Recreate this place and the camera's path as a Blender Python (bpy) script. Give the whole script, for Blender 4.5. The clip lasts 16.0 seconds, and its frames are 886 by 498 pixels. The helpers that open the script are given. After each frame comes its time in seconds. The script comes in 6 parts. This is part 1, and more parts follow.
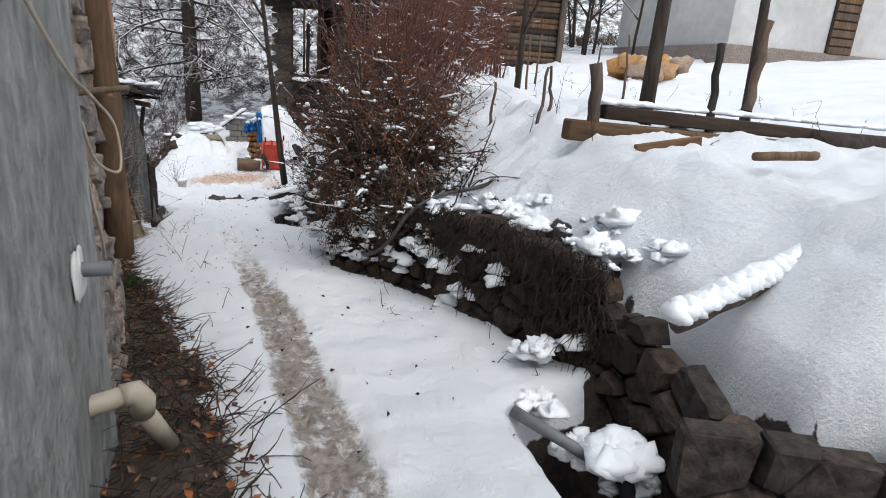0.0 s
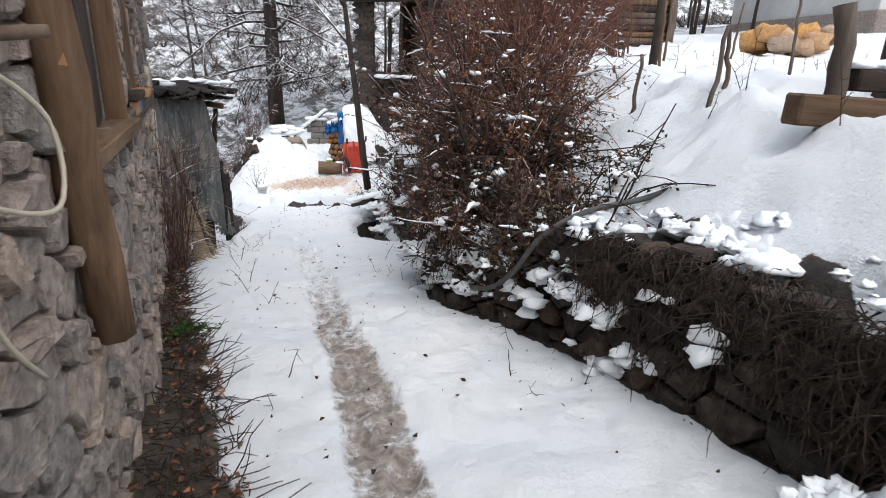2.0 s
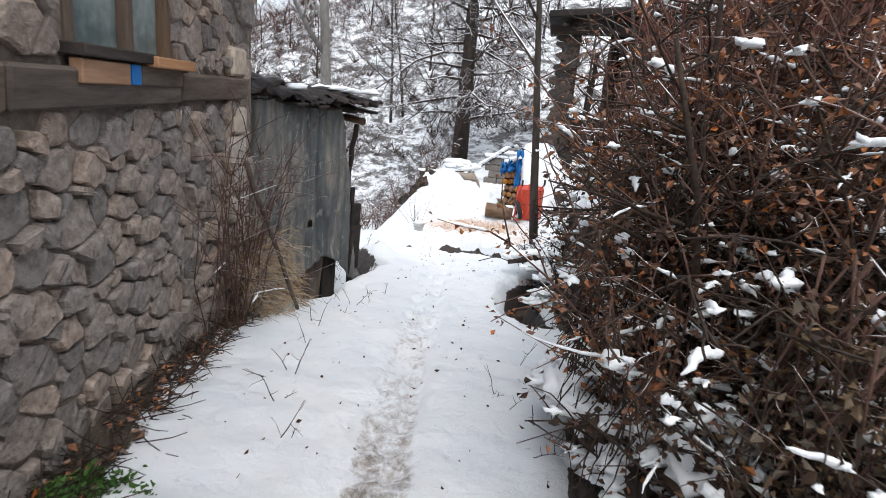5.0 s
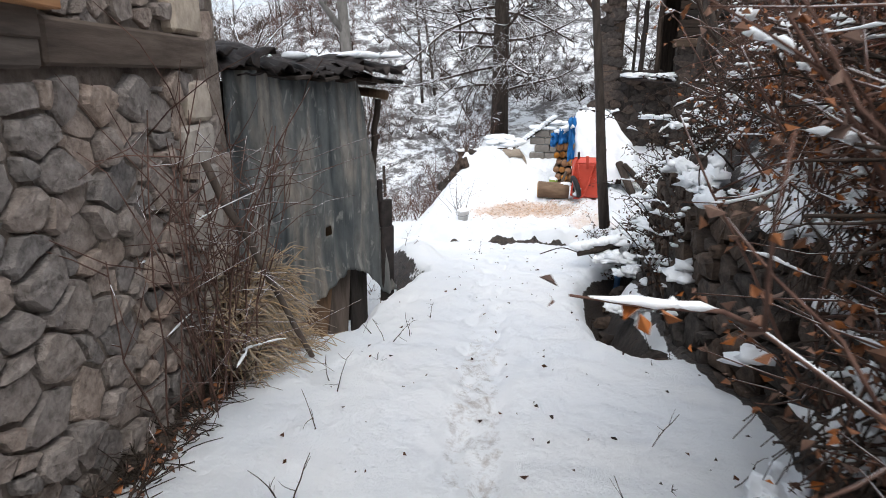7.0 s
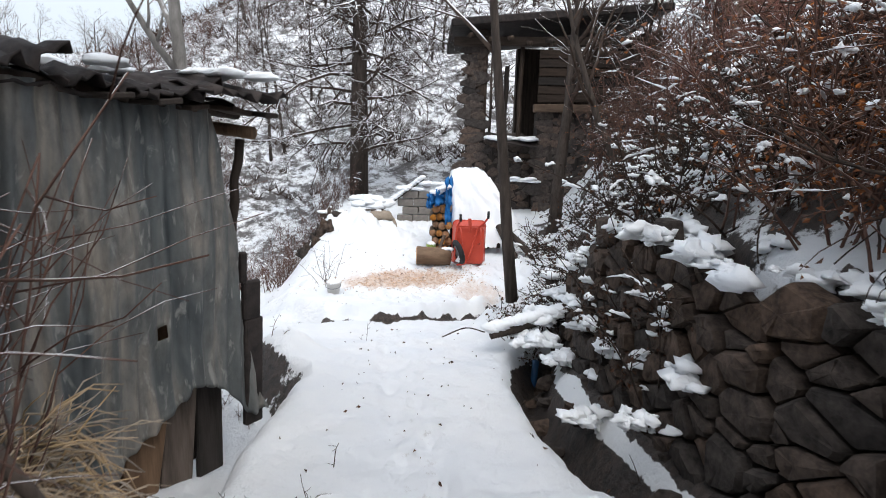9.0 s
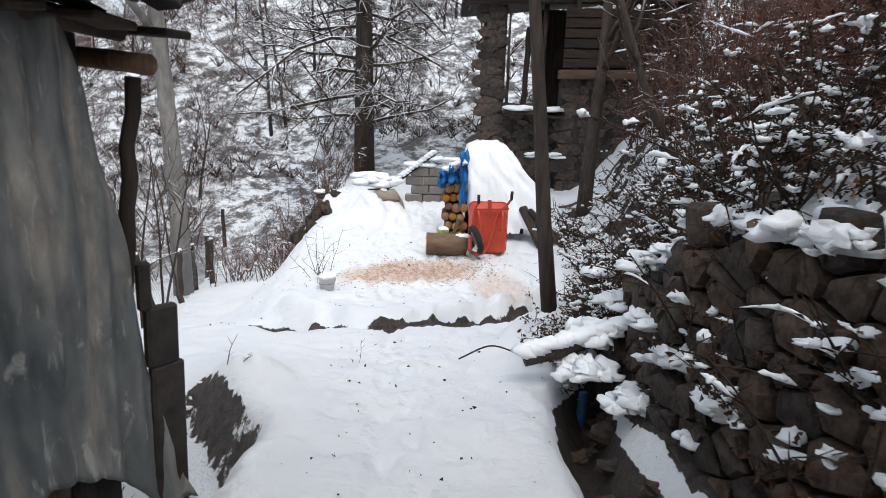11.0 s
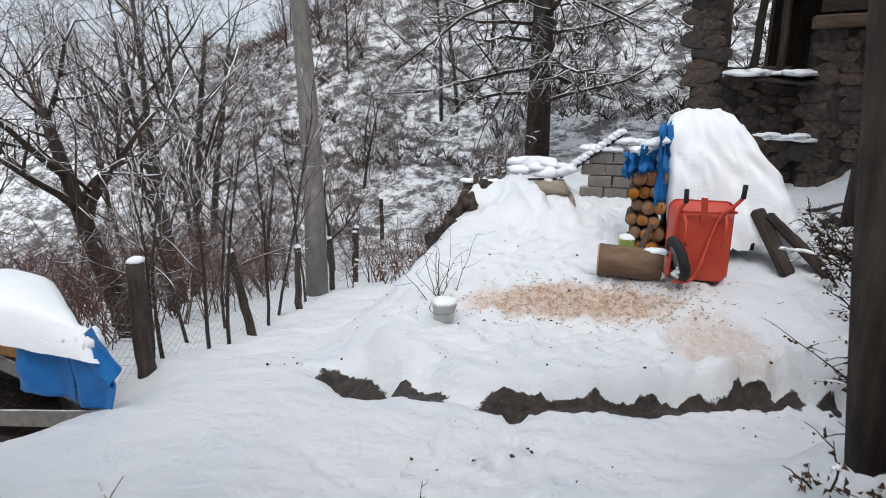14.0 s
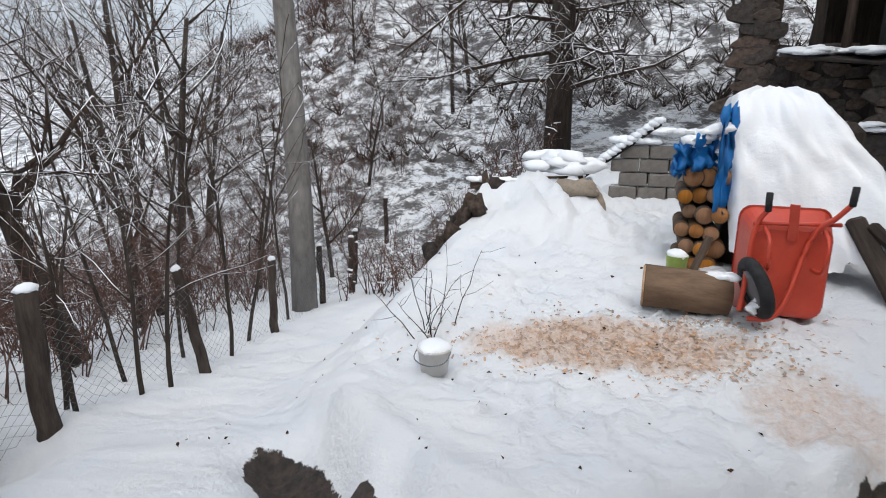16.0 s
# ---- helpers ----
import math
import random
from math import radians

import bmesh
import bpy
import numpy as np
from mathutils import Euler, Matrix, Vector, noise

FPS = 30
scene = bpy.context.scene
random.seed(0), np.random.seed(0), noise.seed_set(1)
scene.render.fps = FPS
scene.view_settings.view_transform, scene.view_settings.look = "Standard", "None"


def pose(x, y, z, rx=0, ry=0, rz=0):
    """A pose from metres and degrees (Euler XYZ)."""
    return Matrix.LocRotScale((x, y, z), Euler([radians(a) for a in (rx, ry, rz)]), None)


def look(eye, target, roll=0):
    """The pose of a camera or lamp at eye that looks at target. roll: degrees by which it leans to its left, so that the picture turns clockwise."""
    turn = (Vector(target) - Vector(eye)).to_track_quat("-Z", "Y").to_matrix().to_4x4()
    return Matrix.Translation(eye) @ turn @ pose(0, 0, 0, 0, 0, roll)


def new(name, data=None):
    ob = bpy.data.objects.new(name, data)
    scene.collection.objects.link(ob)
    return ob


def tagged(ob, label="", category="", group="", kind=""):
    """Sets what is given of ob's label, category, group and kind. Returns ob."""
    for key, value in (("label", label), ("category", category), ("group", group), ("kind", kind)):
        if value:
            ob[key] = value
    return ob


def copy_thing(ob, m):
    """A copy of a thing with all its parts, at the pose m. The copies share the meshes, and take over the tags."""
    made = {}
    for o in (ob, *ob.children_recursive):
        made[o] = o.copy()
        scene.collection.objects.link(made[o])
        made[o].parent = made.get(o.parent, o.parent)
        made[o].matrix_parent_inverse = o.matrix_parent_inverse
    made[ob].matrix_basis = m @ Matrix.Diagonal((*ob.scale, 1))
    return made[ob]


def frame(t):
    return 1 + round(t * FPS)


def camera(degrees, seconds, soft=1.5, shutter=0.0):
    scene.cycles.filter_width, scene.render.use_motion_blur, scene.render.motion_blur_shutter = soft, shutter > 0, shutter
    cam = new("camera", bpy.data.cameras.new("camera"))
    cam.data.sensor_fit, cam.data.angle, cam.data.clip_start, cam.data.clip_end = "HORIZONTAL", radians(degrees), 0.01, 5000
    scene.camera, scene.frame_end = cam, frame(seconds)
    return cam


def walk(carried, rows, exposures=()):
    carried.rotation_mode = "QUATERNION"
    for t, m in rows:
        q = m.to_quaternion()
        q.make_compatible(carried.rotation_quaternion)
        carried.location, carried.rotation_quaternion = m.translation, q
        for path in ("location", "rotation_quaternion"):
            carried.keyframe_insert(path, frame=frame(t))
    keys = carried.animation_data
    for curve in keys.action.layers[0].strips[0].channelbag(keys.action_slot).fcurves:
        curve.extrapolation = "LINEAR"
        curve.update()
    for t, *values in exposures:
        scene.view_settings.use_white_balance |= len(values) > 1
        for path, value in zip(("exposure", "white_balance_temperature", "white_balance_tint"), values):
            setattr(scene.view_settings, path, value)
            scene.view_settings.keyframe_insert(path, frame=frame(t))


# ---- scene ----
# ---- camera ----
cam = camera(75.0, 16.0, 0.9, 0.3)
walk(cam, [(t, look(eye, target, roll)) for t, eye, target, roll in (
    (0, (0.616, -4.832, 1.941), (1.18, -3.005, 1.353), 4.13),
    (0.5, (0.641, -4.426, 1.9), (1.199, -2.614, 1.262), 2.53),
    (1, (0.679, -4.062, 1.885), (1.024, -2.223, 1.178), 1.4),
    (1.5, (0.617, -3.742, 1.795), (0.984, -1.872, 1.187), 0.35),
    (2, (0.611, -3.388, 1.748), (0.91, -1.506, 1.139), 1.35),
    (2.5, (0.653, -3.047, 1.712), (1.02, -1.197, 1.048), 1.08),
    (3, (0.689, -2.75, 1.663), (1.063, -0.895, 1.016), 1.2),
    (3.5, (0.783, -2.357, 1.584), (0.867, -0.472, 0.919), -0.22),
    (4, (0.864, -1.955, 1.496), (0.851, -0.104, 0.739), 1.04),
    (4.5, (0.96, -1.524, 1.479), (0.673, 0.385, 0.956), 3.53),
    (5, (0.928, -1.163, 1.437), (0.612, 0.748, 0.941), 5.31),
    (5.2, (0.901, -1.013, 1.424), (0.609, 0.883, 0.859), 2.8),
    (7.3, (0.452, 0.405, 1.194), (-0.005, 2.268, 0.628), -0.24),
    (7.5, (0.368, 0.507, 1.15), (0.041, 2.396, 0.579), 0.84),
    (8, (0.179, 0.843, 1.124), (0.022, 2.812, 0.805), 4.53),
    (8.5, (0.031, 1.23, 1.094), (-0.046, 3.191, 0.709), 2.67),
    (9, (-0.084, 1.577, 1.081), (-0.026, 3.545, 0.728), 1.75),
    (9.2, (-0.094, 1.705, 1.046), (-0.04, 3.681, 0.74), 1.13),
    (11.3, (-0.093, 3.287, 0.89), (-0.09, 5.236, 0.442), 2.01),
    (11.5, (-0.05, 3.457, 0.778), (-0.161, 5.399, 0.314), 2.92),
    (12, (-0.011, 3.893, 0.723), (-0.109, 5.823, 0.21), 1.97),
    (12.5, (0.018, 4.318, 0.719), (-0.186, 6.254, 0.261), 2.61),
    (13, (0.0, 4.679, 0.674), (-0.377, 6.615, 0.343), 2.08),
    (13.5, (-0.037, 5.05, 0.634), (-0.52, 6.944, 0.21), 1.7),
    (14, (-0.007, 5.506, 0.621), (-0.607, 7.357, 0.157), 0.68),
    (14.5, (-0.038, 5.866, 0.593), (-0.63, 7.733, 0.19), 2.93),
    (15, (-0.096, 6.182, 0.552), (-0.789, 7.998, 0.082), 0.97),
    (15.5, (-0.208, 6.513, 0.526), (-0.795, 8.358, 0.022), 2.01),
    (16, (-0.259, 6.84, 0.499), (-0.914, 8.668, 0.021), 0.33),
)], exposures=((0, 0.04), (1.5, 0.25), (3.5, 0.43), (5, 0.52), (8.5, 0.45), (9.2, 0.38), (11.5, 0.22), (13.5, 0.05), (16, 0.03)))

# ---- light ----
world = bpy.data.worlds.new("overcast")
scene.world = world
world.use_nodes = True
wn = world.node_tree
sky = wn.nodes.new("ShaderNodeTexSky")
sky.sky_type, sky.sun_disc = "NISHITA", False
sky.sun_elevation, sky.sun_rotation = radians(62), radians(157)
sky.dust_density, sky.ozone_density, sky.air_density = 6.0, 1.0, 1.5
hsv = wn.nodes.new("ShaderNodeHueSaturation")
hsv.inputs["Saturation"].default_value = 0.35
cloud = wn.nodes.new("ShaderNodeMix")
cloud.data_type = "RGBA"
cloud.inputs[0].default_value = 0.55
cloud.inputs[7].default_value = (5.65, 6.4, 7.45, 1)  # even cloud deck
wn.links.new(sky.outputs[0], hsv.inputs["Color"])
wn.links.new(hsv.outputs[0], cloud.inputs[6])
wn.links.new(cloud.outputs[2], wn.nodes["Background"].inputs[0])
wn.nodes["Background"].inputs[1].default_value = 0.15
sun = new("sun", bpy.data.lights.new("sun", "SUN"))
sun.data.energy, sun.data.angle, sun.data.color = 1.2, radians(60), (1.0, 0.98, 0.95)
sun.matrix_world = look((5, -12, 25), (0, 0, 0))

# ---- helpers of this scene ----
rnd = random.Random(7)


def lerp(a, b, t):
    return a + (b - a) * t


def sstep(a, b, x):
    t = min(1.0, max(0.0, (x - a) / (b - a)))
    return t * t * (3 - 2 * t)


def line(pts, y):
    """Piecewise-linear x along y."""
    if y <= pts[0][0]:
        return pts[0][1]
    for (y0, x0), (y1, x1) in zip(pts, pts[1:]):
        if y <= y1:
            return lerp(x0, x1, (y - y0) / (y1 - y0))
    return pts[-1][1]


def nz(x, y, z=0.0):
    return noise.noise((x, y, z))


def part(name, bm, material, parent=None, label="", smooth=True):
    me = bpy.data.meshes.new(name)
    bm.normal_update()
    bm.to_mesh(me)
    bm.free()
    for m in (material if isinstance(material, (list, tuple)) else [material]):
        me.materials.append(m)
    if smooth:
        me.polygons.foreach_set("use_smooth", [True] * len(me.polygons))
    ob = new(name, me)
    if parent:
        ob.parent = parent
    if label:
        ob["label"] = label
    return ob


def from_lists(name, verts, faces, material, parent=None, smooth=True):
    me = bpy.data.meshes.new(name)
    me.from_pydata(verts, [], faces)
    me.materials.append(material)
    if smooth:
        me.polygons.foreach_set("use_smooth", [True] * len(me.polygons))
    ob = new(name, me)
    if parent:
        ob.parent = parent
    if name in ("snow_cap", "snow_cover", "caught_snow", "roof_snow", "dark_rubble"):
        ob["kind"] = "stuff"
    return ob


def thing(name, label, category, at=(0, 0, 0), rz=0.0, group="", kind=""):
    ob = new(name)
    ob.empty_display_size = 0.1
    ob.matrix_world = pose(*at, 0, 0, rz)
    return tagged(ob, label, category, group, kind)


def box_bm(sx, sy, sz, m=None, bevel=0.0, bm=None, seg=1):
    """A box of these sizes centred on its pose, with bevelled edges."""
    bm = bm or bmesh.new()
    g = bmesh.ops.create_cube(bm, size=1.0, matrix=(m or Matrix()) @ Matrix.Diagonal((sx, sy, sz, 1)))
    if bevel:
        es = list({e for v in g["verts"] for e in v.link_edges})
        bmesh.ops.bevel(bm, geom=es, offset=bevel, segments=seg, affect="EDGES", profile=0.5)
    return bm


def tube_into(verts, faces, pts, radii, n=5):
    """A tapered tube along pts, added to the lists."""
    base = len(verts)
    for i, p in enumerate(pts):
        d = (pts[min(i + 1, len(pts) - 1)] - pts[max(i - 1, 0)]).normalized()
        a = d.cross(Vector((0.31, 0.17, 1.0))).normalized() if abs(d.z) < 0.95 else d.cross(Vector((1, 0, 0))).normalized()
        b = d.cross(a)
        for k in range(n):
            w = 2 * math.pi * k / n
            verts.append(p + (a * math.cos(w) + b * math.sin(w)) * radii[i])
    for i in range(len(pts) - 1):
        for k in range(n):
            q = (k + 1) % n
            faces.append((base + i * n + k, base + i * n + q, base + (i + 1) * n + q, base + (i + 1) * n + k))
    faces.append(tuple(base + k for k in reversed(range(n))))
    faces.append(tuple(base + (len(pts) - 1) * n + k for k in range(n)))


def tube(name, pts, radii, material, parent=None, n=8):
    v, f = [], []
    pts = [Vector(p) for p in pts]
    if not isinstance(radii, (list, tuple)):
        radii = [radii] * len(pts)
    tube_into(v, f, pts, radii, n)
    return from_lists(name, v, f, material, parent)


def curve_pts(ctrl, n):
    """Catmull-Rom through ctrl."""
    c = [Vector(p) for p in ctrl]
    c = [c[0] * 2 - c[1]] + c + [c[-1] * 2 - c[-2]]
    out = []
    for i in range(1, len(c) - 2):
        for k in range(n):
            t = k / n
            out.append(0.5 * (2 * c[i] + (c[i + 1] - c[i - 1]) * t + (2 * c[i - 1] - 5 * c[i] + 4 * c[i + 1] - c[i + 2]) * t * t
                              + (3 * c[i] - c[i - 1] - 3 * c[i + 1] + c[i + 2]) * t ** 3))
    out.append(c[-2])
    return out


# ---- materials ----
def mat(name, rough=0.8, metal=0.0):
    m = bpy.data.materials.new(name)
    m.use_nodes = True
    b = m.node_tree.nodes["Principled BSDF"]
    b.inputs["Roughness"].default_value, b.inputs["Metallic"].default_value = rough, metal
    b.inputs["Specular IOR Level"].default_value = 0.5 if rough < 0.7 else 0.18
    return m, m.node_tree, b


def node(nt, kind, **sets):
    n = nt.nodes.new(kind)
    for k, v in sets.items():
        if k in n.inputs:
            n.inputs[k].default_value = v
    return n


def tex(nt, scale, detail=4.0, stretch=(1, 1, 1), rough=0.55, dist=0.0):
    c = nt.nodes.new("ShaderNodeTexCoord")
    mp = nt.nodes.new("ShaderNodeMapping")
    mp.inputs["Scale"].default_value = stretch
    n = node(nt, "ShaderNodeTexNoise", Scale=scale, Detail=detail, Roughness=rough, Distortion=dist)
    nt.links.new(c.outputs["Object"], mp.inputs[0])
    nt.links.new(mp.outputs[0], n.inputs["Vector"])
    return n.outputs[0]


def ramp(nt, fac, stops):
    r = nt.nodes.new("ShaderNodeValToRGB")
    while len(r.color_ramp.elements) < len(stops):
        r.color_ramp.elements.new(0.5)
    for e, (p, c) in zip(r.color_ramp.elements, stops):
        e.position = p
        e.color = (c, c, c, 1) if isinstance(c, (int, float)) else (*c, 1)
    nt.links.new(fac, r.inputs[0])
    return r.outputs[0]


def mixc(nt, fac, a, b, mode="MIX"):
    m = nt.nodes.new("ShaderNodeMix")
    m.data_type, m.blend_type = "RGBA", mode
    for s, v in ((m.inputs[0], fac), (m.inputs[6], a), (m.inputs[7], b)):
        if hasattr(v, "links"):
            nt.links.new(v, s)
        else:
            s.default_value = v if isinstance(v, (int, float)) else (*v, 1)
    return m.outputs[2]


def mth(nt, op, a, b=0.0):
    m = nt.nodes.new("ShaderNodeMath")
    m.operation = op
    for s, v in zip(m.inputs, (a, b)):
        if hasattr(v, "links"):
            nt.links.new(v, s)
        else:
            s.default_value = v
    return m.outputs[0]


def bump(nt, b, height, strength=0.4, dist=0.02):
    n = node(nt, "ShaderNodeBump", Strength=strength, Distance=dist)
    nt.links.new(height, n.inputs["Height"])
    nt.links.new(n.outputs[0], b.inputs["Normal"])


def upness(nt, lo, hi, scale=6.0, amount=0.5):
    """Snow lying on what faces up, with a ragged limit."""
    g = nt.nodes.new("ShaderNodeNewGeometry")
    s = nt.nodes.new("ShaderNodeSeparateXYZ")
    nt.links.new(g.outputs["Normal"], s.inputs[0])
    n = tex(nt, scale, 3)
    v = mth(nt, "ADD", s.outputs[2], mth(nt, "MULTIPLY", mth(nt, "SUBTRACT", n, 0.5), amount))
    return ramp(nt, v, [(lo, 0.0), (hi, 1.0)])


SNOW = (0.83, 0.85, 0.88)


def grained(name, dark, light, scale=20, stretch=(1, 1, 1), rough=0.85, bumpy=0.5, dist=0.01, snow=None, metal=0.0, third=None, rand=0.0):
    """Two-scale mottled surface; snow: (low, high) of the upward tilt that holds snow; rand: spread of tone from piece to piece."""
    m, nt, b = mat(name, rough, metal)
    fine = tex(nt, scale, 6, stretch, 0.65)
    wide = tex(nt, scale * 0.13, 3, stretch)
    c = mixc(nt, ramp(nt, fine, [(0.3, 0.0), (0.7, 1.0)]), dark, light)
    c = mixc(nt, ramp(nt, wide, [(0.35, 0.0), (0.7, 0.6)]), c, third or tuple(v * 0.55 for v in dark))
    if rand:
        o = nt.nodes.new("ShaderNodeObjectInfo")
        g = nt.nodes.new("ShaderNodeNewGeometry")
        r = mth(nt, "FRACT", mth(nt, "ADD", o.outputs["Random"], g.outputs["Random Per Island"]))
        h = nt.nodes.new("ShaderNodeHueSaturation")
        nt.links.new(mth(nt, "ADD", 1 - rand, mth(nt, "MULTIPLY", r, 2 * rand)), h.inputs["Value"])
        nt.links.new(mth(nt, "ADD", 0.6, mth(nt, "MULTIPLY", r, 0.7)), h.inputs["Saturation"])
        nt.links.new(c, h.inputs["Color"])
        c = h.outputs[0]
    if snow:
        c = mixc(nt, upness(nt, *snow), c, SNOW)
    nt.links.new(c, b.inputs["Base Color"])
    bump(nt, b, fine, bumpy, dist)
    return m


def snow_material():
    m, nt, b = mat("snow", 0.55)
    c = mixc(nt, ramp(nt, tex(nt, 1.3, 4), [(0.35, 0.0), (0.7, 1.0)]), (0.80, 0.83, 0.87), (0.88, 0.89, 0.90))
    nt.links.new(c, b.inputs["Base Color"])
    b.inputs["Subsurface Weight"].default_value = 0.0
    bump(nt, b, tex(nt, 30, 7, rough=0.7), 0.4, 0.02)
    return m


M_SNOW = snow_material()
M_ROCK = grained("dark_rock", (0.018, 0.0135, 0.011), (0.115, 0.086, 0.070), 14, bumpy=0.8, dist=0.02, rand=0.35)
M_MASONRY = grained("grey_brown_stone", (0.14, 0.112, 0.095), (0.47, 0.395, 0.345), 20, bumpy=1.0, dist=0.04, rand=0.28, third=(0.2, 0.15, 0.125))
M_RUIN = grained("dark_ruin_stone", (0.04, 0.03, 0.026), (0.135, 0.106, 0.09), 12, bumpy=0.9, dist=0.02, rand=0.35)
M_MORTAR = grained("earth_mortar", (0.13, 0.102, 0.084), (0.30, 0.245, 0.205), 25, bumpy=0.9, dist=0.02)
M_PLASTER = grained("cement_render", (0.17, 0.168, 0.16), (0.44, 0.43, 0.41), 17, (1, 1, 0.45), bumpy=1.0, dist=0.05, third=(0.14, 0.135, 0.125))
M_OLDWOOD = grained("weathered_wood", (0.07, 0.045, 0.031), (0.23, 0.158, 0.11), 18, (1, 1, 0.12), bumpy=0.6, rand=0.2)
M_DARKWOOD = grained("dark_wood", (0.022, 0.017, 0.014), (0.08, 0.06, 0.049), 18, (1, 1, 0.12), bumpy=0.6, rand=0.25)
M_BARK = grained("bark", (0.025, 0.02, 0.017), (0.095, 0.074, 0.062), 16, (1, 1, 0.2), bumpy=0.9, dist=0.02)
M_BARKSNOW = grained("twig_bark_snow", (0.035, 0.024, 0.019), (0.105, 0.073, 0.057), 12, snow=(0.45, 0.7))
M_TIN, _nt, _b = mat("galvanised_sheet", 0.6, 0.2)
_c = ramp(_nt, tex(_nt, 3.8, 4, (1, 1, 0.16), 0.55, 0.6), [(0.33, (0.045, 0.053, 0.057)), (0.43, (0.09, 0.1, 0.102)), (0.52, (0.145, 0.149, 0.143)), (0.64, (0.3, 0.262, 0.22))])
_c = mixc(_nt, ramp(_nt, tex(_nt, 14, 6, (1, 1, 0.4), 0.7), [(0.42, 0.0), (0.75, 0.7)]), _c, (0.05, 0.05, 0.05))
_c = mixc(_nt, ramp(_nt, tex(_nt, 9, 5, (1, 1, 0.3), 0.6, 2.2), [(0.58, 0.0), (0.68, 0.45)]), _c, (0.42, 0.41, 0.38))
_nt.links.new(_c, _b.inputs["Base Color"])
bump(_nt, _b, tex(_nt, 5, 4, (1, 1, 0.4)), 0.25, 0.02)
M_RED = grained("red_paint", (0.50, 0.045, 0.02), (0.62, 0.075, 0.035), 6, rough=0.42, bumpy=0.08, third=(0.36, 0.04, 0.025))
M_BLUE = grained("blue_tarpaulin", (0.0, 0.13, 0.42), (0.003, 0.21, 0.58), 8, rough=0.6, bumpy=0.3)

# ---- ground ----
# The plan is drawn along the lane, which falls at 8.5 degrees; lay() puts a place of the plan into the world.
CLIMB = (math.cos(radians(8.5)), -math.sin(radians(8.5)))
FOOT = ((-8, 9), (-4.3, 4.6), (-3.9, 3.4), (-3.65, 2.75), (-3.4, 2.4), (-3.0, 2.38), (-2.6, 2.42), (-2.2, 2.35), (-1.8, 2.25), (-0.3, 1.9), (0.2, 1.65), (0.95, 1.28), (1.7, 1.3), (2.1, 1.6), (3.0, 1.55), (4.0, 1.32), (5.2, 1.25), (6.2, 1.2), (7.0, 1.3), (8.0, 1.45), (10, 1.75), (14, 2.3), (30, 5))
WALL_TOP = ((-4.3, 0.25), (-3.6, 0.3), (-3.0, 0.42), (-2.6, 0.5), (-2.35, 0.66), (-1.8, 0.78), (-0.2, 0.82), (0.3, 0.5), (1.0, 0.45), (1.5, 0.58), (2, 0.9), (4, 1.15), (4.8, 1.3), (6, 1.35), (7, 1.0), (8, 0.85), (10, 1.15), (12, 1.6), (14, 1.8), (30, 4))
WALL_L = ((-9, 0.45), (-2.85, -0.08), (-1.83, -0.19), (-0.4, -0.5), (0.36, -0.75), (1.58, -1.07), (2.95, -1.42))
TRACK = ((-9, 1.1), (-5, 0.98), (-3.1, 0.86), (-1, 0.66), (0.7, 0.42), (3, 0.08), (6, -0.3), (8.6, -0.47), (12, -0.5))
BERM = ((-4, 11.0), (-2.6, 9.9), (-2.2, 9.62), (-1.9, 9.36), (-1.6, 9.08), (-1.2, 8.86), (-0.88, 8.77), (-0.6, 8.83), (-0.3, 9.0), (0.0, 9.2), (0.4, 9.5), (0.9, 9.9), (1.35, 10.2), (2.5, 10.5))


def lay(x, y, z=0.0):
    return Vector((x, y * CLIMB[0] - z * CLIMB[1], y * CLIMB[1] + z * CLIMB[0]))


def path_z(y):
    return line(((-8, -0.05), (0, 0.05), (4, 0.12), (6, 0.2), (9, 0.12), (10, 0.0)), y)


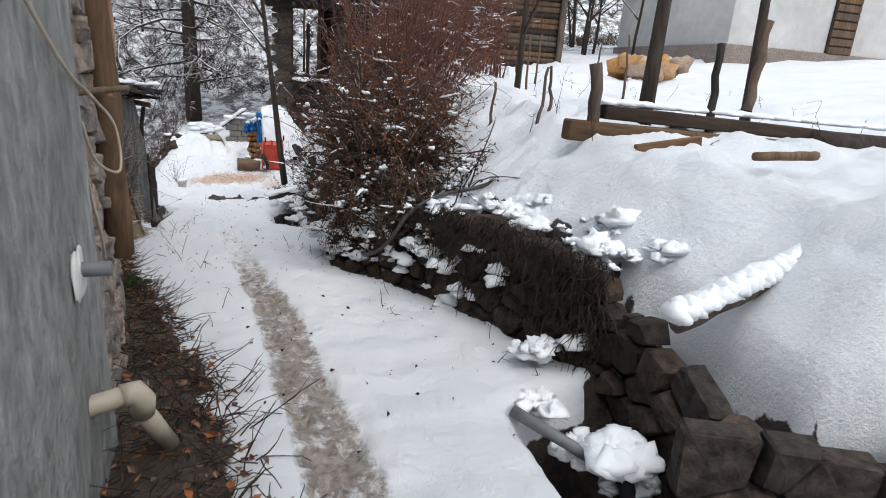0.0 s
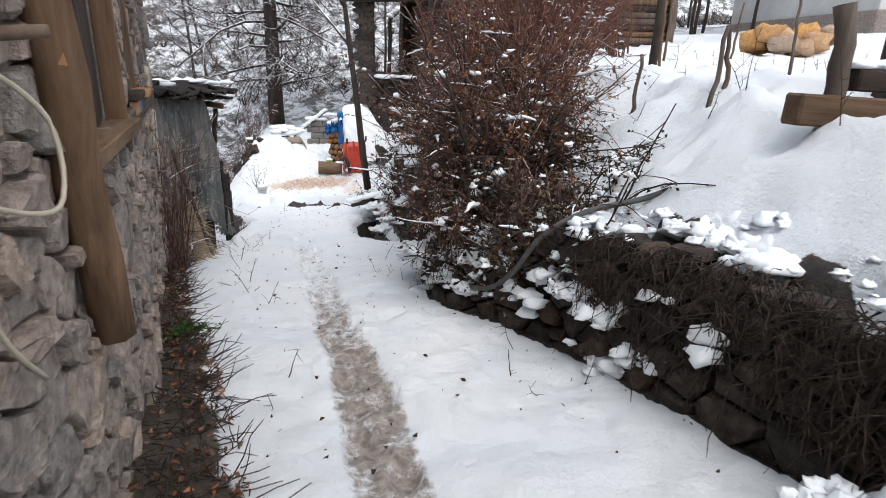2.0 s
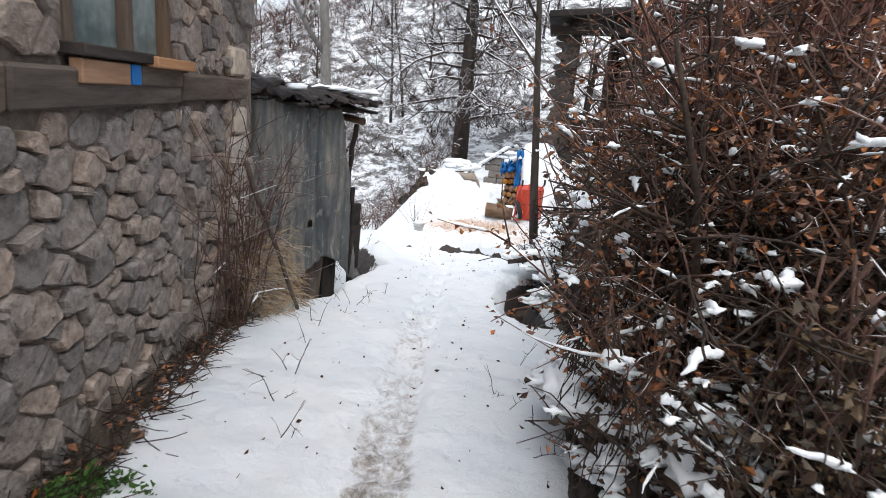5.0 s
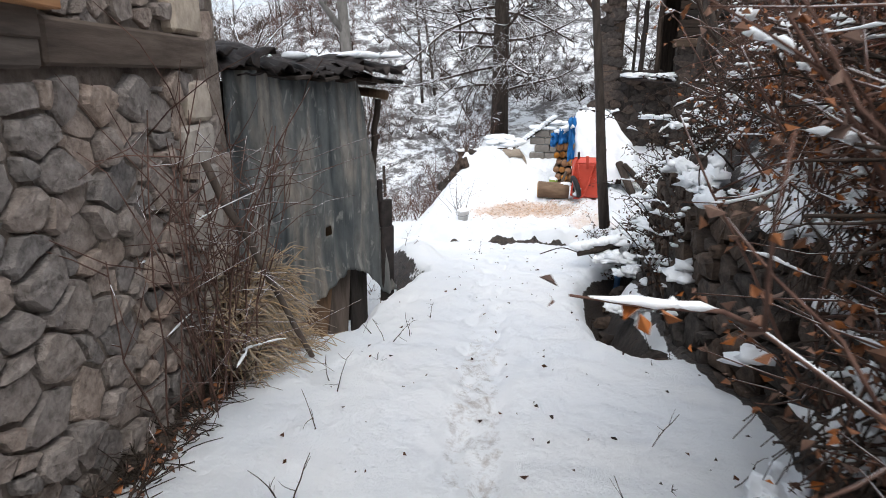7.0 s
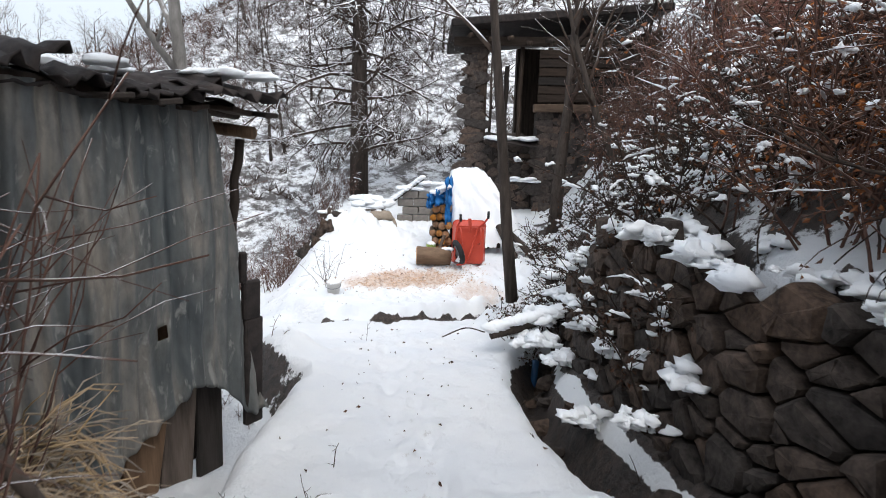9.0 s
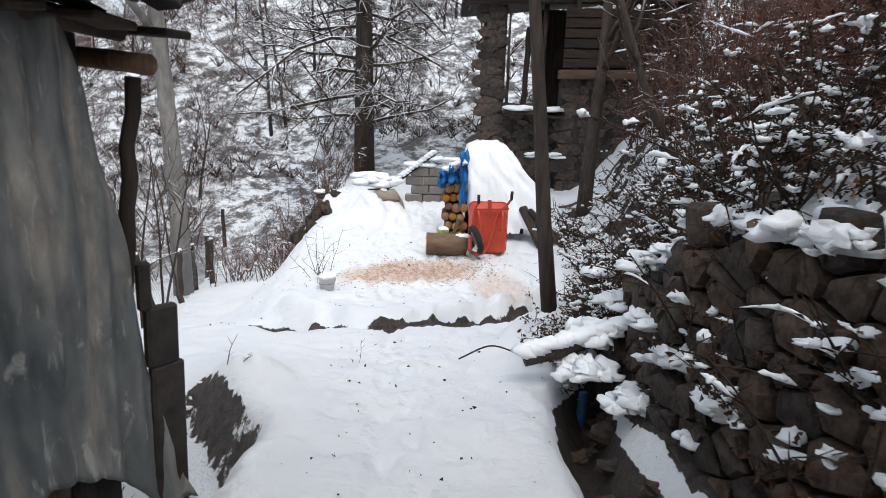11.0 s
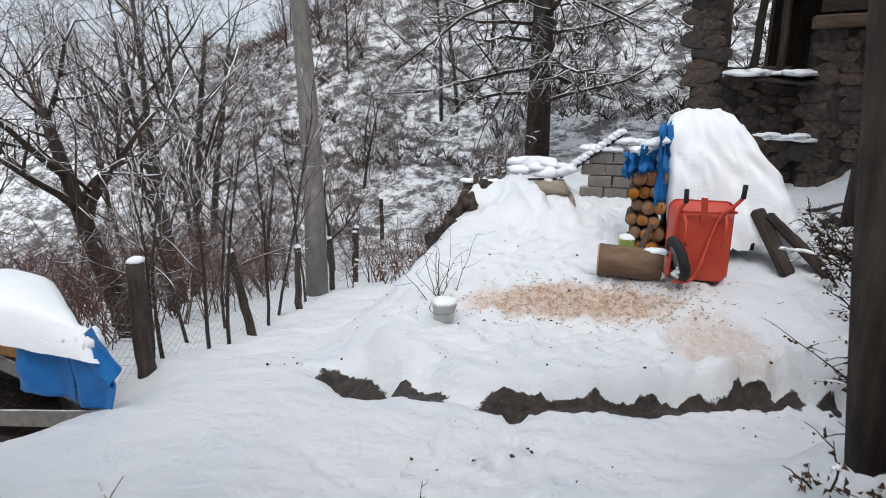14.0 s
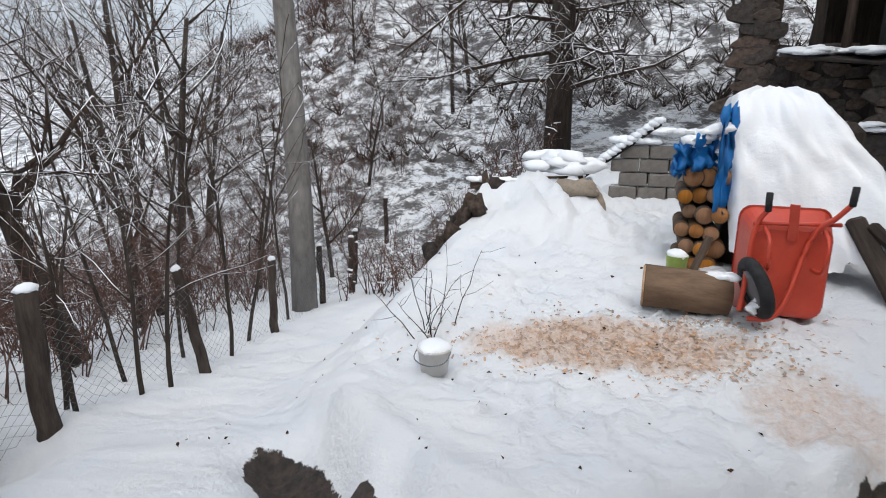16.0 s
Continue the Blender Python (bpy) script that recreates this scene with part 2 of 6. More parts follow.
def base_height(x, y):
    p = path_z(y)
    # valley to the west
    drop = max(0.0, -1.9 - x - 0.10 * max(0, y - 8))
    z = p - 0.16 * drop - 0.004 * drop * drop
    z = max(z, -3.0 - 0.01 * drop)
    # chopping berm
    yb = line(BERM, x)
    if x < 4:
        rise = 0.33 + line(((10.2, 0), (10.5, 0.1), (11.1, 0.42), (12, 0.6), (14, 1.0), (18, 1.8), (30, 3)), y)
        rise = lerp(z, max(z, rise), sstep(-0.03, 0.13 + 0.22 * (1 - sstep(-1.3, -0.9, x)) + 0.09 * nz(x * 3.5, 2.2), y - yb - 0.05 * nz(x * 6, 5.5)))
        z -= (0.13 + 0.08 * nz(x * 3, 1.7)) * math.exp(-((y - yb + 0.12) / 0.13) ** 2) * sstep(-1.25, -0.9, x) * (1 - sstep(1.3, 1.7, x))
        z = lerp(z, rise, sstep(-2.9 - 0.12 * max(0, y - 10), -1.75 - 0.08 * max(0, y - 10), x))
    # the ground sinks beneath the hutch
    z -= 0.42 * sstep(-3.0, -4.2, x) * sstep(6.2, 7.4, y) * (1 - sstep(8.8, 9.8, y))
    # upper terrace to the east
    f = line(FOOT, y)
    plane = 1.10 - 0.02 * (min(x, 7) - 2.67) + 0.09 * min(max(x - 7, 0), 12) + 0.21 * (y + 2.49)
    top = min(plane, line(WALL_TOP, y) + 0.75 * max(0.0, x - f - 0.25))
    top = max(top, p - 0.2)
    k = sstep(0.02, 0.34, x - f)
    if y > 7:
        k = sstep(0.0, 0.3 + 1.2 * sstep(7, 9, y), x - f)
    z = lerp(z, max(z, top), k)
    # ditch between the path and the dry-stone wall
    d = math.exp(-((x - line(((3.6, 1.15), (4.2, 0.98), (5, 0.86), (6, 0.82), (6.8, 0.95), (7.4, 1.25), (8, 1.4)), y)) / 0.19) ** 2)
    z -= 0.5 * d * sstep(3.7, 4.3, y) * (1 - sstep(7.6, 8.1, y)) * (1 - k)
    z -= 0.62 * sstep(1.6, 2.0, x) * (1 - sstep(-2.72, -2.4, y - 0.25 * (x - 2))) * (1 - k)
    # the lane's western edge falls away by the shed
    z -= 0.5 * (1 - sstep(-1.3, -0.95 - 0.06 * nz(y * 4, 2.1), x)) * sstep(3.62, 3.9, y) * (1 - sstep(5.5, 6.4, y)) * sstep(-3.6, -2.6, x)
    # wet hollow where the berm begins
    u, v = (x + 1.78) * 0.83 - (y - 9.0) * 0.56, (x + 1.78) * 0.56 + (y - 9.0) * 0.83
    z -= 0.26 * math.exp(-((u / 0.42) ** 4 + (v / 0.19) ** 2))
    # hollow west of the slab beside the lane
    u, v = (x + 1.3) * 0.65 - (y - 6.4) * 0.76, (x + 1.3) * 0.76 + (y - 6.4) * 0.65
    z -= 0.34 * sstep(0.02, -0.22, v) * math.exp(-((u / 0.55) ** 4)) * sstep(-3.2, -1.9, x)
    z += 0.2 * math.exp(-((u + 0.3) / 0.35) ** 2 - ((v - 0.2) / 0.24) ** 2)
    z += (0.42 + 0.15 * nz(x * 4, y * 4, 1.1)) * math.exp(-(((x - 0.9) / 0.42) ** 2 + ((y - 7.85) / 0.42) ** 2))
    # snowed-over heap
    h = math.exp(-(abs((x + 1.45) / 0.85) ** 2.6 + abs((y - 13.45) / 0.95) ** 2.6))
    z += h * (0.42 + 0.3 * nz(x * 2.3, y * 2.3, 6) + 0.18 * nz(x * 6, y * 6, 2) + 0.07 * nz(x * 14, y * 14, 2))
    # far hillside
    far = sstep(17, 30, y + 0.15 * abs(x))
    hill = 2.0 + 0.82 * (y - 18) + 1.6 * nz(x * 0.06, y * 0.06)
    left = sstep(-6, -40, x - 0.25 * (y - 20))
    hill = lerp(hill, -2 + 0.36 * (y - 18), left)
    az = math.degrees(math.atan2(x, max(y, 1.0)))
    ridge = line(((-75, 9), (-49, 7.6), (-42, 6.0), (-36, 6.2), (-33, 7.3), (-30, 8.2), (-27, 10), (-20, 15), (-10, 23), (5, 30), (60, 34)), az)
    hill = min(hill, 1 + 130 * math.tan(radians(ridge)) + 0.148 * y + 3 * nz(x * 0.04, y * 0.04, 3.3))
    z = lerp(z, max(hill, z), far)
    return z


def ground_z(x, y):
    z = base_height(x, y)
    near = 1 - sstep(14, 22, y)
    z += near * (0.045 * nz(x * 1.3, y * 1.3, 1.7) + 0.032 * nz(x * 4.5, y * 4.5, 5.1) + 0.026 * abs(nz(x * 9, y * 9, 9.1)) - 0.05 * max(0.0, nz(x * 6.5, y * 6.5, 3.7) - 0.25))
    z += near * sstep(8.8, 10, y) * (0.055 * nz(x * 6, y * 6, 2.2) + 0.036 * nz(x * 12, y * 12, 3.1) + 0.014 * nz(x * 25, y * 25, 4.1) - 0.05 * max(0.0, nz(x * 8, y * 8, 6.6) - 0.3))
    z += near * sstep(0.3, 0.8, x - line(FOOT, y)) * (0.10 * nz(x * 1.1, y * 1.1, 4.2) + 0.09 * nz(x * 2.7, y * 2.7, 6.2) + 0.09 * abs(nz(x * 1.9, y * 1.9, 8.8)) - 0.08 * max(0.0, nz(x * 3.6, y * 3.6, 1.2) - 0.2))
    t = abs(x - line(TRACK, y) - 0.05 * nz(0, y * 1.7, 2))
    w = (1 - sstep(0.10, 0.2, t)) * (1 - sstep(7, 9, y))
    if -5 < y < 9:
        i = round(y / 0.31)
        px, py = line(TRACK, i * 0.31) + (0.085 if i % 2 else -0.085) + 0.04 * nz(i * 3.3, 1), i * 0.31 + 0.03 * nz(i * 5.1, 2)
        q = ((x - px) / 0.06) ** 2 + ((y - py) / 0.12) ** 2
        z -= 0.038 * (1 - sstep(0.5, 1.3, q)) - 0.012 * math.exp(-((q - 1.7) / 0.5) ** 2)
        z -= 0.05 * max(0.0, nz(x * 3.1, y * 3.1, 7.9) - 0.32)
        z += 0.011 * nz(x * 21, y * 21, 2.9)
    z -= w * (0.028 + 0.022 * nz(x * 9, y * 9, 3.3) + 0.012 * nz(x * 23, y * 23, 7.3))
    return z


def grid_lines(parts):
    out = []
    for a, b, s in parts:
        n = max(1, round((b - a) / s))
        out += [a + (b - a) * i / n for i in range(n)]
    return out + [parts[-1][1]]


def build_ground():
    xs = grid_lines(((-420, -100, 20), (-100, -30, 6), (-30, -8, 1.2), (-8, -2.4, 0.2), (-2.4, -1.3, 0.06), (-1.3, 2.5, 0.036), (2.5, 5.0, 0.05), (5.0, 9, 0.16), (9, 30, 1.2), (30, 100, 6), (100, 420, 20)))
    ys = grid_lines(((-300, -60, 20), (-60, -12, 4), (-12, -5, 0.3), (-5, 11.6, 0.04), (11.6, 14.5, 0.08), (14.5, 20, 0.2), (20, 50, 0.8), (50, 120, 5), (120, 600, 24)))
    nx = len(xs)
    flat = [(x, y, ground_z(x, y)) for y in ys for x in xs]
    verts = [lay(*v) for v in flat]
    faces = [(j * nx + i, j * nx + i + 1, (j + 1) * nx + i + 1, (j + 1) * nx + i) for j in range(len(ys) - 1) for i in range(nx - 1)]
    m, nt, b = mat("snowy_ground", 0.55)

    def attr(name):
        a = nt.nodes.new("ShaderNodeAttribute")
        a.attribute_name = name
        return a.outputs["Fac"]
    c = mixc(nt, ramp(nt, tex(nt, 1.3, 4), [(0.35, 0.0), (0.7, 1.0)]), (0.80, 0.83, 0.87), (0.88, 0.89, 0.90))
    # trodden track: earth showing through thin snow
    e = mixc(nt, ramp(nt, tex(nt, 22, 6), [(0.35, 0.0), (0.65, 1.0)]), (0.15, 0.11, 0.085), (0.40, 0.33, 0.28))
    c = mixc(nt, ramp(nt, mth(nt, "MULTIPLY", attr("track"), mth(nt, "ADD", mth(nt, "MULTIPLY", tex(nt, 9, 7, rough=0.8), 1.9), -0.18)), [(0.45, 0.0), (0.72, 0.92)]), c, e)
    # bare soil with leaf litter along the house
    s = mixc(nt, ramp(nt, tex(nt, 55, 6, rough=0.7), [(0.35, 0.0), (0.65, 1.0)]), (0.025, 0.018, 0.013), (0.12, 0.085, 0.06))
    c = mixc(nt, ramp(nt, mth(nt, "ADD", attr("soil"), mth(nt, "MULTIPLY", mth(nt, "SUBTRACT", tex(nt, 12, 6, rough=0.75), 0.5), 0.9)), [(0.45, 0.0), (0.55, 1.0)]), c, s)
    # sawdust and chips
    w = mixc(nt, ramp(nt, tex(nt, 40, 6, rough=0.75), [(0.35, 0.0), (0.65, 1.0)]), (0.42, 0.22, 0.11), (0.72, 0.50, 0.34))
    c = mixc(nt, ramp(nt, mth(nt, "MULTIPLY", attr("chips"), mth(nt, "ADD", tex(nt, 17, 6, rough=0.75), 0.4)), [(0.4, 0.0), (0.8, 0.9)]), c, w)
    # dark edge of earth under the snow shelf, its near-black also carrying painted shade
    c = mixc(nt, ramp(nt, mth(nt, "ADD", attr("earth_shade"), mth(nt, "MULTIPLY", mth(nt, "SUBTRACT", tex(nt, 9, 6, rough=0.7), 0.5), 0.7)), [(0.47, 0.0), (0.53, 1.0)]), c, mixc(nt, ramp(nt, tex(nt, 16, 6, rough=0.7), [(0.4, 0.0), (0.7, 1.0)]), (0.018, 0.014, 0.012), (0.085, 0.06, 0.048)))
    # rocks and scrub through the snow on the hillside
    h = ramp(nt, tex(nt, 2.0, 10, (0.75, 0.75, 1.3), 0.82), [(0.455, 0.0), (0.535, 1.0)])
    h = mth(nt, "MULTIPLY", h, attr("scrub"))
    sc = mixc(nt, tex(nt, 2.2, 6), (0.035, 0.033, 0.036), (0.15, 0.135, 0.13))
    c = mixc(nt, h, c, sc)
    nt.links.new(c, b.inputs["Base Color"])
    bump(nt, b, tex(nt, 16, 8, rough=0.75), 0.9, 0.04)
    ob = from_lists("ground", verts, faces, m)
    masks = {"track": [], "soil": [], "chips": [], "earth_shade": [], "scrub": []}
    for x, y, z in flat:
        t = abs(x - line(TRACK, y) - 0.05 * nz(0, y * 1.7, 2))
        fade = lerp(1.0, 0.62, sstep(-1, 2.5, y)) * (1 - sstep(2.5, 8, y) * 0.6) * (1 - sstep(8, 9.2, y))
        masks["track"].append((1 - sstep(0.09, 0.24, t)) * fade)
        d = x - line(WALL_L, y) - line(((-6, 0.5), (-3, 0.55), (-1.5, 0.38), (0.5, 0.2), (2.4, 0.1), (3, 0.04)), y) + 0.10 * nz(x * 2, y * 2) + 0.07 * nz(x * 6, y * 6, 3)
        masks["soil"].append((1 - sstep(-0.12, 0.12, d)) * (1 - sstep(2.6, 3.0, y)) * (1 if y > -12 else 0))
        q = ((x + 0.45) / 1.2) ** 2 + ((y - 10.72 - 0.12 * x) / 0.32) ** 2
        q2 = ((x - 0.75) / 0.55) ** 2 + ((y - 10.3) / 0.55) ** 2
        masks["chips"].append(max(0.8 * (1 - sstep(0.2, 1.4, q)), 0.66 * (1 - sstep(0.1, 1.6, q2))))
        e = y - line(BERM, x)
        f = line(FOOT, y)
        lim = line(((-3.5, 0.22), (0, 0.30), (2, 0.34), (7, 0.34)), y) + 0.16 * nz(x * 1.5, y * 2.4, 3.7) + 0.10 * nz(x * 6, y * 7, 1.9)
        # wet hollows and bare earth, plus shade painted in beneath bushes and stones
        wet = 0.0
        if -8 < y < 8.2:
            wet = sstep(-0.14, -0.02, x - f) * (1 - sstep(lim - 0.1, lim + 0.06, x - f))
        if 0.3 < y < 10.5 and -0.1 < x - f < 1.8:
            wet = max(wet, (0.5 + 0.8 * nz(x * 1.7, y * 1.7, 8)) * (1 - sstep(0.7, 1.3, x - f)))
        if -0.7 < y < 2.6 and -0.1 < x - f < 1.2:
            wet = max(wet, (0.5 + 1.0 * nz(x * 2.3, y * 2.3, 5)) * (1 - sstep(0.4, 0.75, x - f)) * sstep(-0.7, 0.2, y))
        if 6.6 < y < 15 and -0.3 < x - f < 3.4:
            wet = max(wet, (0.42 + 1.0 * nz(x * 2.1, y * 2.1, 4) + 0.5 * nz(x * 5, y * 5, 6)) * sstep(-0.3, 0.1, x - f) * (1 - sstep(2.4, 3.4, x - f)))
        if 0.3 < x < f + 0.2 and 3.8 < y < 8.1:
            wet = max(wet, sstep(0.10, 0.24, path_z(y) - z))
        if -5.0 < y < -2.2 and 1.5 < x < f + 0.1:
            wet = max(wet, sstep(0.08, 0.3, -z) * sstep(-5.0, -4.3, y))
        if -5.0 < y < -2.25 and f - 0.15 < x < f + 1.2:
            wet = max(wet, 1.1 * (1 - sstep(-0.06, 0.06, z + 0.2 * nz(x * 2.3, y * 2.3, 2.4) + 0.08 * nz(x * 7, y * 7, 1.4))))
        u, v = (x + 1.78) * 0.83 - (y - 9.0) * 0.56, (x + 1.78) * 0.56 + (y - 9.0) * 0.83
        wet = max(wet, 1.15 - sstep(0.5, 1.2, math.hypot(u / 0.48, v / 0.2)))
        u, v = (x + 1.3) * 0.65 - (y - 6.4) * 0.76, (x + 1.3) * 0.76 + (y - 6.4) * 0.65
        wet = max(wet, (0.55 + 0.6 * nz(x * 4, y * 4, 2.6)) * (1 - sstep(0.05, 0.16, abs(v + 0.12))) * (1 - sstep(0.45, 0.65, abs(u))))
        # berm face: exposed earth, darkened for the overhang the sheet cannot form
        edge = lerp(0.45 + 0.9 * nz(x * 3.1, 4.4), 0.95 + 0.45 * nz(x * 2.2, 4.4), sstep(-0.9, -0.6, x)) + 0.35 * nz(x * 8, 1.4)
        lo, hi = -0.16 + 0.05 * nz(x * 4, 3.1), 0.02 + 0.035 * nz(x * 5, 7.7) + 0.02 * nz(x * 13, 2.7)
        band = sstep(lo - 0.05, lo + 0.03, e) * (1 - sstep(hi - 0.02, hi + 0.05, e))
        masks["earth_shade"].append(max(wet, band * (edge if -1.45 < x < 1.6 else 0)))
        masks["scrub"].append(sstep(16, 21, y + 0.1 * abs(x)) if y > 0 else sstep(40, 60, math.hypot(x, y)))
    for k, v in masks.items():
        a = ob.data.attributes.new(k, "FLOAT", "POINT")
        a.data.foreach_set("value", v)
    return tagged(ob, "snow-covered ground with a trodden footpath", "ground", kind="structure")


build_ground()


# ---- builders ----
def on(x, y, dz=0.0):
    """The ground under a place of the plan, raised by dz."""
    return lay(x, y, ground_z(x, y)) + Vector((0, 0, dz))


def blob_into(verts, faces, c, sx, sy, sz, seed, rough=0.35, n=9, m=6):
    """A lumpy rounded mass, flat-bottomed, as snow lies."""
    base = len(verts)
    for j in range(m + 1):
        w = math.pi * j / m
        for i in range(n):
            a = 2 * math.pi * i / n
            d = Vector((math.sin(w) * math.cos(a), math.sin(w) * math.sin(a), math.cos(w)))
            k = 1 + rough * (1.5 * nz(d.x * 1.3 + seed, d.y * 1.3, d.z * 1.3 + seed * 0.37) + 0.8 * nz(d.x * 3.1 + seed, d.y * 3.1, d.z * 3.1) + 0.5 * nz(d.x * 6.3, d.y * 6.3 + seed, d.z * 6.3))
            z = d.z * sz * k
            verts.append(Vector((c[0] + d.x * sx * k, c[1] + d.y * sy * k, c[2] + (z if z > 0 else 0.5 * z))))
    for j in range(m):
        for i in range(n):
            q = (i + 1) % n
            faces.append((base + j * n + i, base + (j + 1) * n + i, base + (j + 1) * n + q, base + j * n + q))


def cell(i, pts, reach):
    """The share of a wall that belongs to stone i, cut against its neighbours."""
    cx, cz, cw = pts[i]
    poly = [(-reach, -reach), (reach, -reach), (reach, reach), (-reach, reach)]
    for j, (x, z, w) in enumerate(pts):
        dx, dz = x - cx, z - cz
        if j == i or abs(dx) > 2 * reach or abs(dz) > 2 * reach:
            continue
        d2 = dx * dx + dz * dz
        lim = 0.5 * (d2 + cw - w)
        out = []
        for k in range(len(poly)):
            p, q = poly[k], poly[(k + 1) % len(poly)]
            a, b = p[0] * dx + p[1] * dz - lim, q[0] * dx + q[1] * dz - lim
            if a <= 0:
                out.append(p)
            if a * b < 0:
                t = a / (a - b)
                out.append((lerp(p[0], q[0], t), lerp(p[1], q[1], t)))
        poly = out
        if len(poly) < 3:
            return None
    return poly


def rubble(parent, where, length, z0, z1, size, material, r, depth=(0.02, 0.05), near=None, skip=None, rounded=0.0, gap=0.008, aspect=1.35):
    """Random rubble over a wall. where(s, z): a pose whose +y looks out of the wall. The stones inside near(s, z) are pieces of their own, the others one part."""
    pts = []
    nz_, ns = int((z1 - z0) / size) + 1, int(length / (size * aspect)) + 1
    for j in range(nz_):
        for i in range(ns):
            pts.append(((i + 0.5 * (j % 2) + r.uniform(-0.55, 0.55)) * size, z0 + (j + 0.5 + r.uniform(-0.45, 0.45)) * size, r.uniform(-0.4, 0.4) * size * size))
    jv, jf, count = [], [], 0
    buckets = {}
    for k, p in enumerate(pts):
        buckets.setdefault((int(p[0] / size / 3), int(p[1] / size / 3)), []).append(k)
    for k, (x, z, w) in enumerate(pts):
        if skip and skip(x * aspect, z):
            continue
        bx, bz = int(x / size / 3), int(z / size / 3)
        ids = [q for u in (-1, 0, 1) for v in (-1, 0, 1) for q in buckets.get((bx + u, bz + v), ()) if q != k]
        poly = cell(0, [pts[k]] + [pts[q] for q in ids], size * 1.1)
        if not poly:
            continue
        if rounded == 0:
            out = []
            for i in range(len(poly)):
                p, q = poly[i], poly[(i + 1) % len(poly)]
                t, o = r.uniform(0.35, 0.65), r.uniform(-0.14, 0.08)
                out += [p, (lerp(p[0], q[0], t) - o * (q[1] - p[1]), lerp(p[1], q[1], t) + o * (q[0] - p[0]))]
            poly = out
        if len(poly) < 9 and rounded > 0:
            out = []
            for i in range(len(poly)):
                p, q = poly[i], poly[(i + 1) % len(poly)]
                out += [(lerp(p[0], q[0], rounded), lerp(p[1], q[1], rounded)), (lerp(p[0], q[0], 1 - rounded), lerp(p[1], q[1], 1 - rounded))]
            poly = out
        mx, mz = sum(p[0] for p in poly) / len(poly), sum(p[1] for p in poly) / len(poly)
        ext = max(max(abs(p[0] - mx), abs(p[1] - mz)) for p in poly)
        if ext < 0.02:
            continue
        g = 1 - gap / ext
        d = r.uniform(*depth)
        sx, sz = r.uniform(-0.25, 0.25), r.uniform(-0.25, 0.25)
        n = len(poly)
        verts, faces = [], []
        for f, y, tilt in ((g, -0.05, 0), (g * r.uniform(0.95, 1.0), d * 0.6, 0), (g * (r.uniform(0.8, 0.94) - 0.4 * rounded), d, 1)):
            for px, pz in poly:
                ux, uz = (px - mx) * f * r.uniform(0.97, 1.03), (pz - mz) * f * r.uniform(0.97, 1.03)
                verts.append(Vector(((mx + ux) * aspect, y + tilt * ((sx * ux + sz * uz) * 0.5 + r.uniform(-0.12, 0.12) * d), mz + uz)))
        verts.append(Vector((mx * aspect, d * r.uniform(0.96, 1.08 + rounded), mz)))
        for ring in (0, n):
            for i in range(n):
                q = (i + 1) % n
                faces.append((ring + i, ring + n + i, ring + n + q, ring + q))
        for i in range(n):
            faces.append((2 * n + i, 3 * n, 2 * n + (i + 1) % n))
        m = where(x * aspect, z)
        if count < 300 and near and near(x * aspect, z):
            ob = from_lists("stone", verts, faces, material, parent, smooth=False)
            ob.matrix_local = m
            count += 1
        else:
            base = len(jv)
            jv += [m @ v for v in verts]
            jf += [tuple(base + i for i in q) for q in faces]
    if jv:
        tagged(from_lists("rubble", jv, jf, material, parent, smooth=False), kind="stuff")


def wander(p, d, length, n, r, bend=0.25, rise=0.0):
    """A crooked line from p along d."""
    pts, d = [p.copy()], d.normalized()
    for i in range(n):
        d = (d + Vector((r.uniform(-bend, bend), r.uniform(-bend, bend), r.uniform(-bend, bend) + rise))).normalized()
        pts.append(pts[-1] + d * length / n)
    return pts


def branches(lists, p, d, length, radius, level, r, kids=4, spread=0.9, rise=0.05, shrink=0.6, bend=0.22, sides=5, first=0.3, thin=0.35):
    """A limb with its side limbs. lists: level -> (verts, faces)."""
    n = 6 if level == 0 else (4 if level == 1 else 3)
    pts = wander(p, d, length, n, r, bend if level else bend * 0.4, rise)
    tube_into(*lists[level], pts, [max(0.0035, radius * lerp(1, thin, i / n)) for i in range(n + 1)], max(3, sides - level))
    if level + 1 >= len(lists):
        return
    for k in range(kids if level else kids + 3):
        t = lerp(first, 1.0, (k + r.random()) / (kids if level else kids + 3))
        i = min(n - 1, int(t * n))
        q = pts[i].lerp(pts[i + 1], t * n - i)
        ax = (pts[i + 1] - pts[i]).normalized()
        side = ax.cross(Vector((r.uniform(-1, 1), r.uniform(-1, 1), r.uniform(-1, 1)))).normalized()
        dd = (ax * (1 - 0.5 * spread) + side * spread).normalized()
        branches(lists, q, dd, length * shrink * r.uniform(0.7, 1.15) * (1.15 - 0.5 * t), radius * lerp(1, thin, t) * 0.6, level + 1, r, kids, spread, rise, shrink, bend, sides, 0.2, thin)


def bare_tree(name, label, at, height, radius, seed, levels=4, kids=4, lean=(0, 0), spread=0.8, rise=0.05, bark=None, twig=None, first=0.3, shrink=0.55, bend=0.22, group=""):
    r = random.Random(seed)
    ob = thing(name, label, "tree", at, group=group)
    lists = [([], []) for _ in range(levels)]
    branches(lists, Vector((0, 0, -0.15)), Vector((lean[0], lean[1], 1)), height, radius, 0, r, kids, spread, rise, shrink, bend, 8, first)
    from_lists("trunk", *lists[0], bark or M_BARK, ob)
    v, f = [], []
    for lv, lf in lists[1:]:
        b = len(v)
        v += lv
        f += [tuple(b + i for i in q) for q in lf]
    from_lists("crown", v, f, twig or M_BARKSNOW, ob)
    return ob


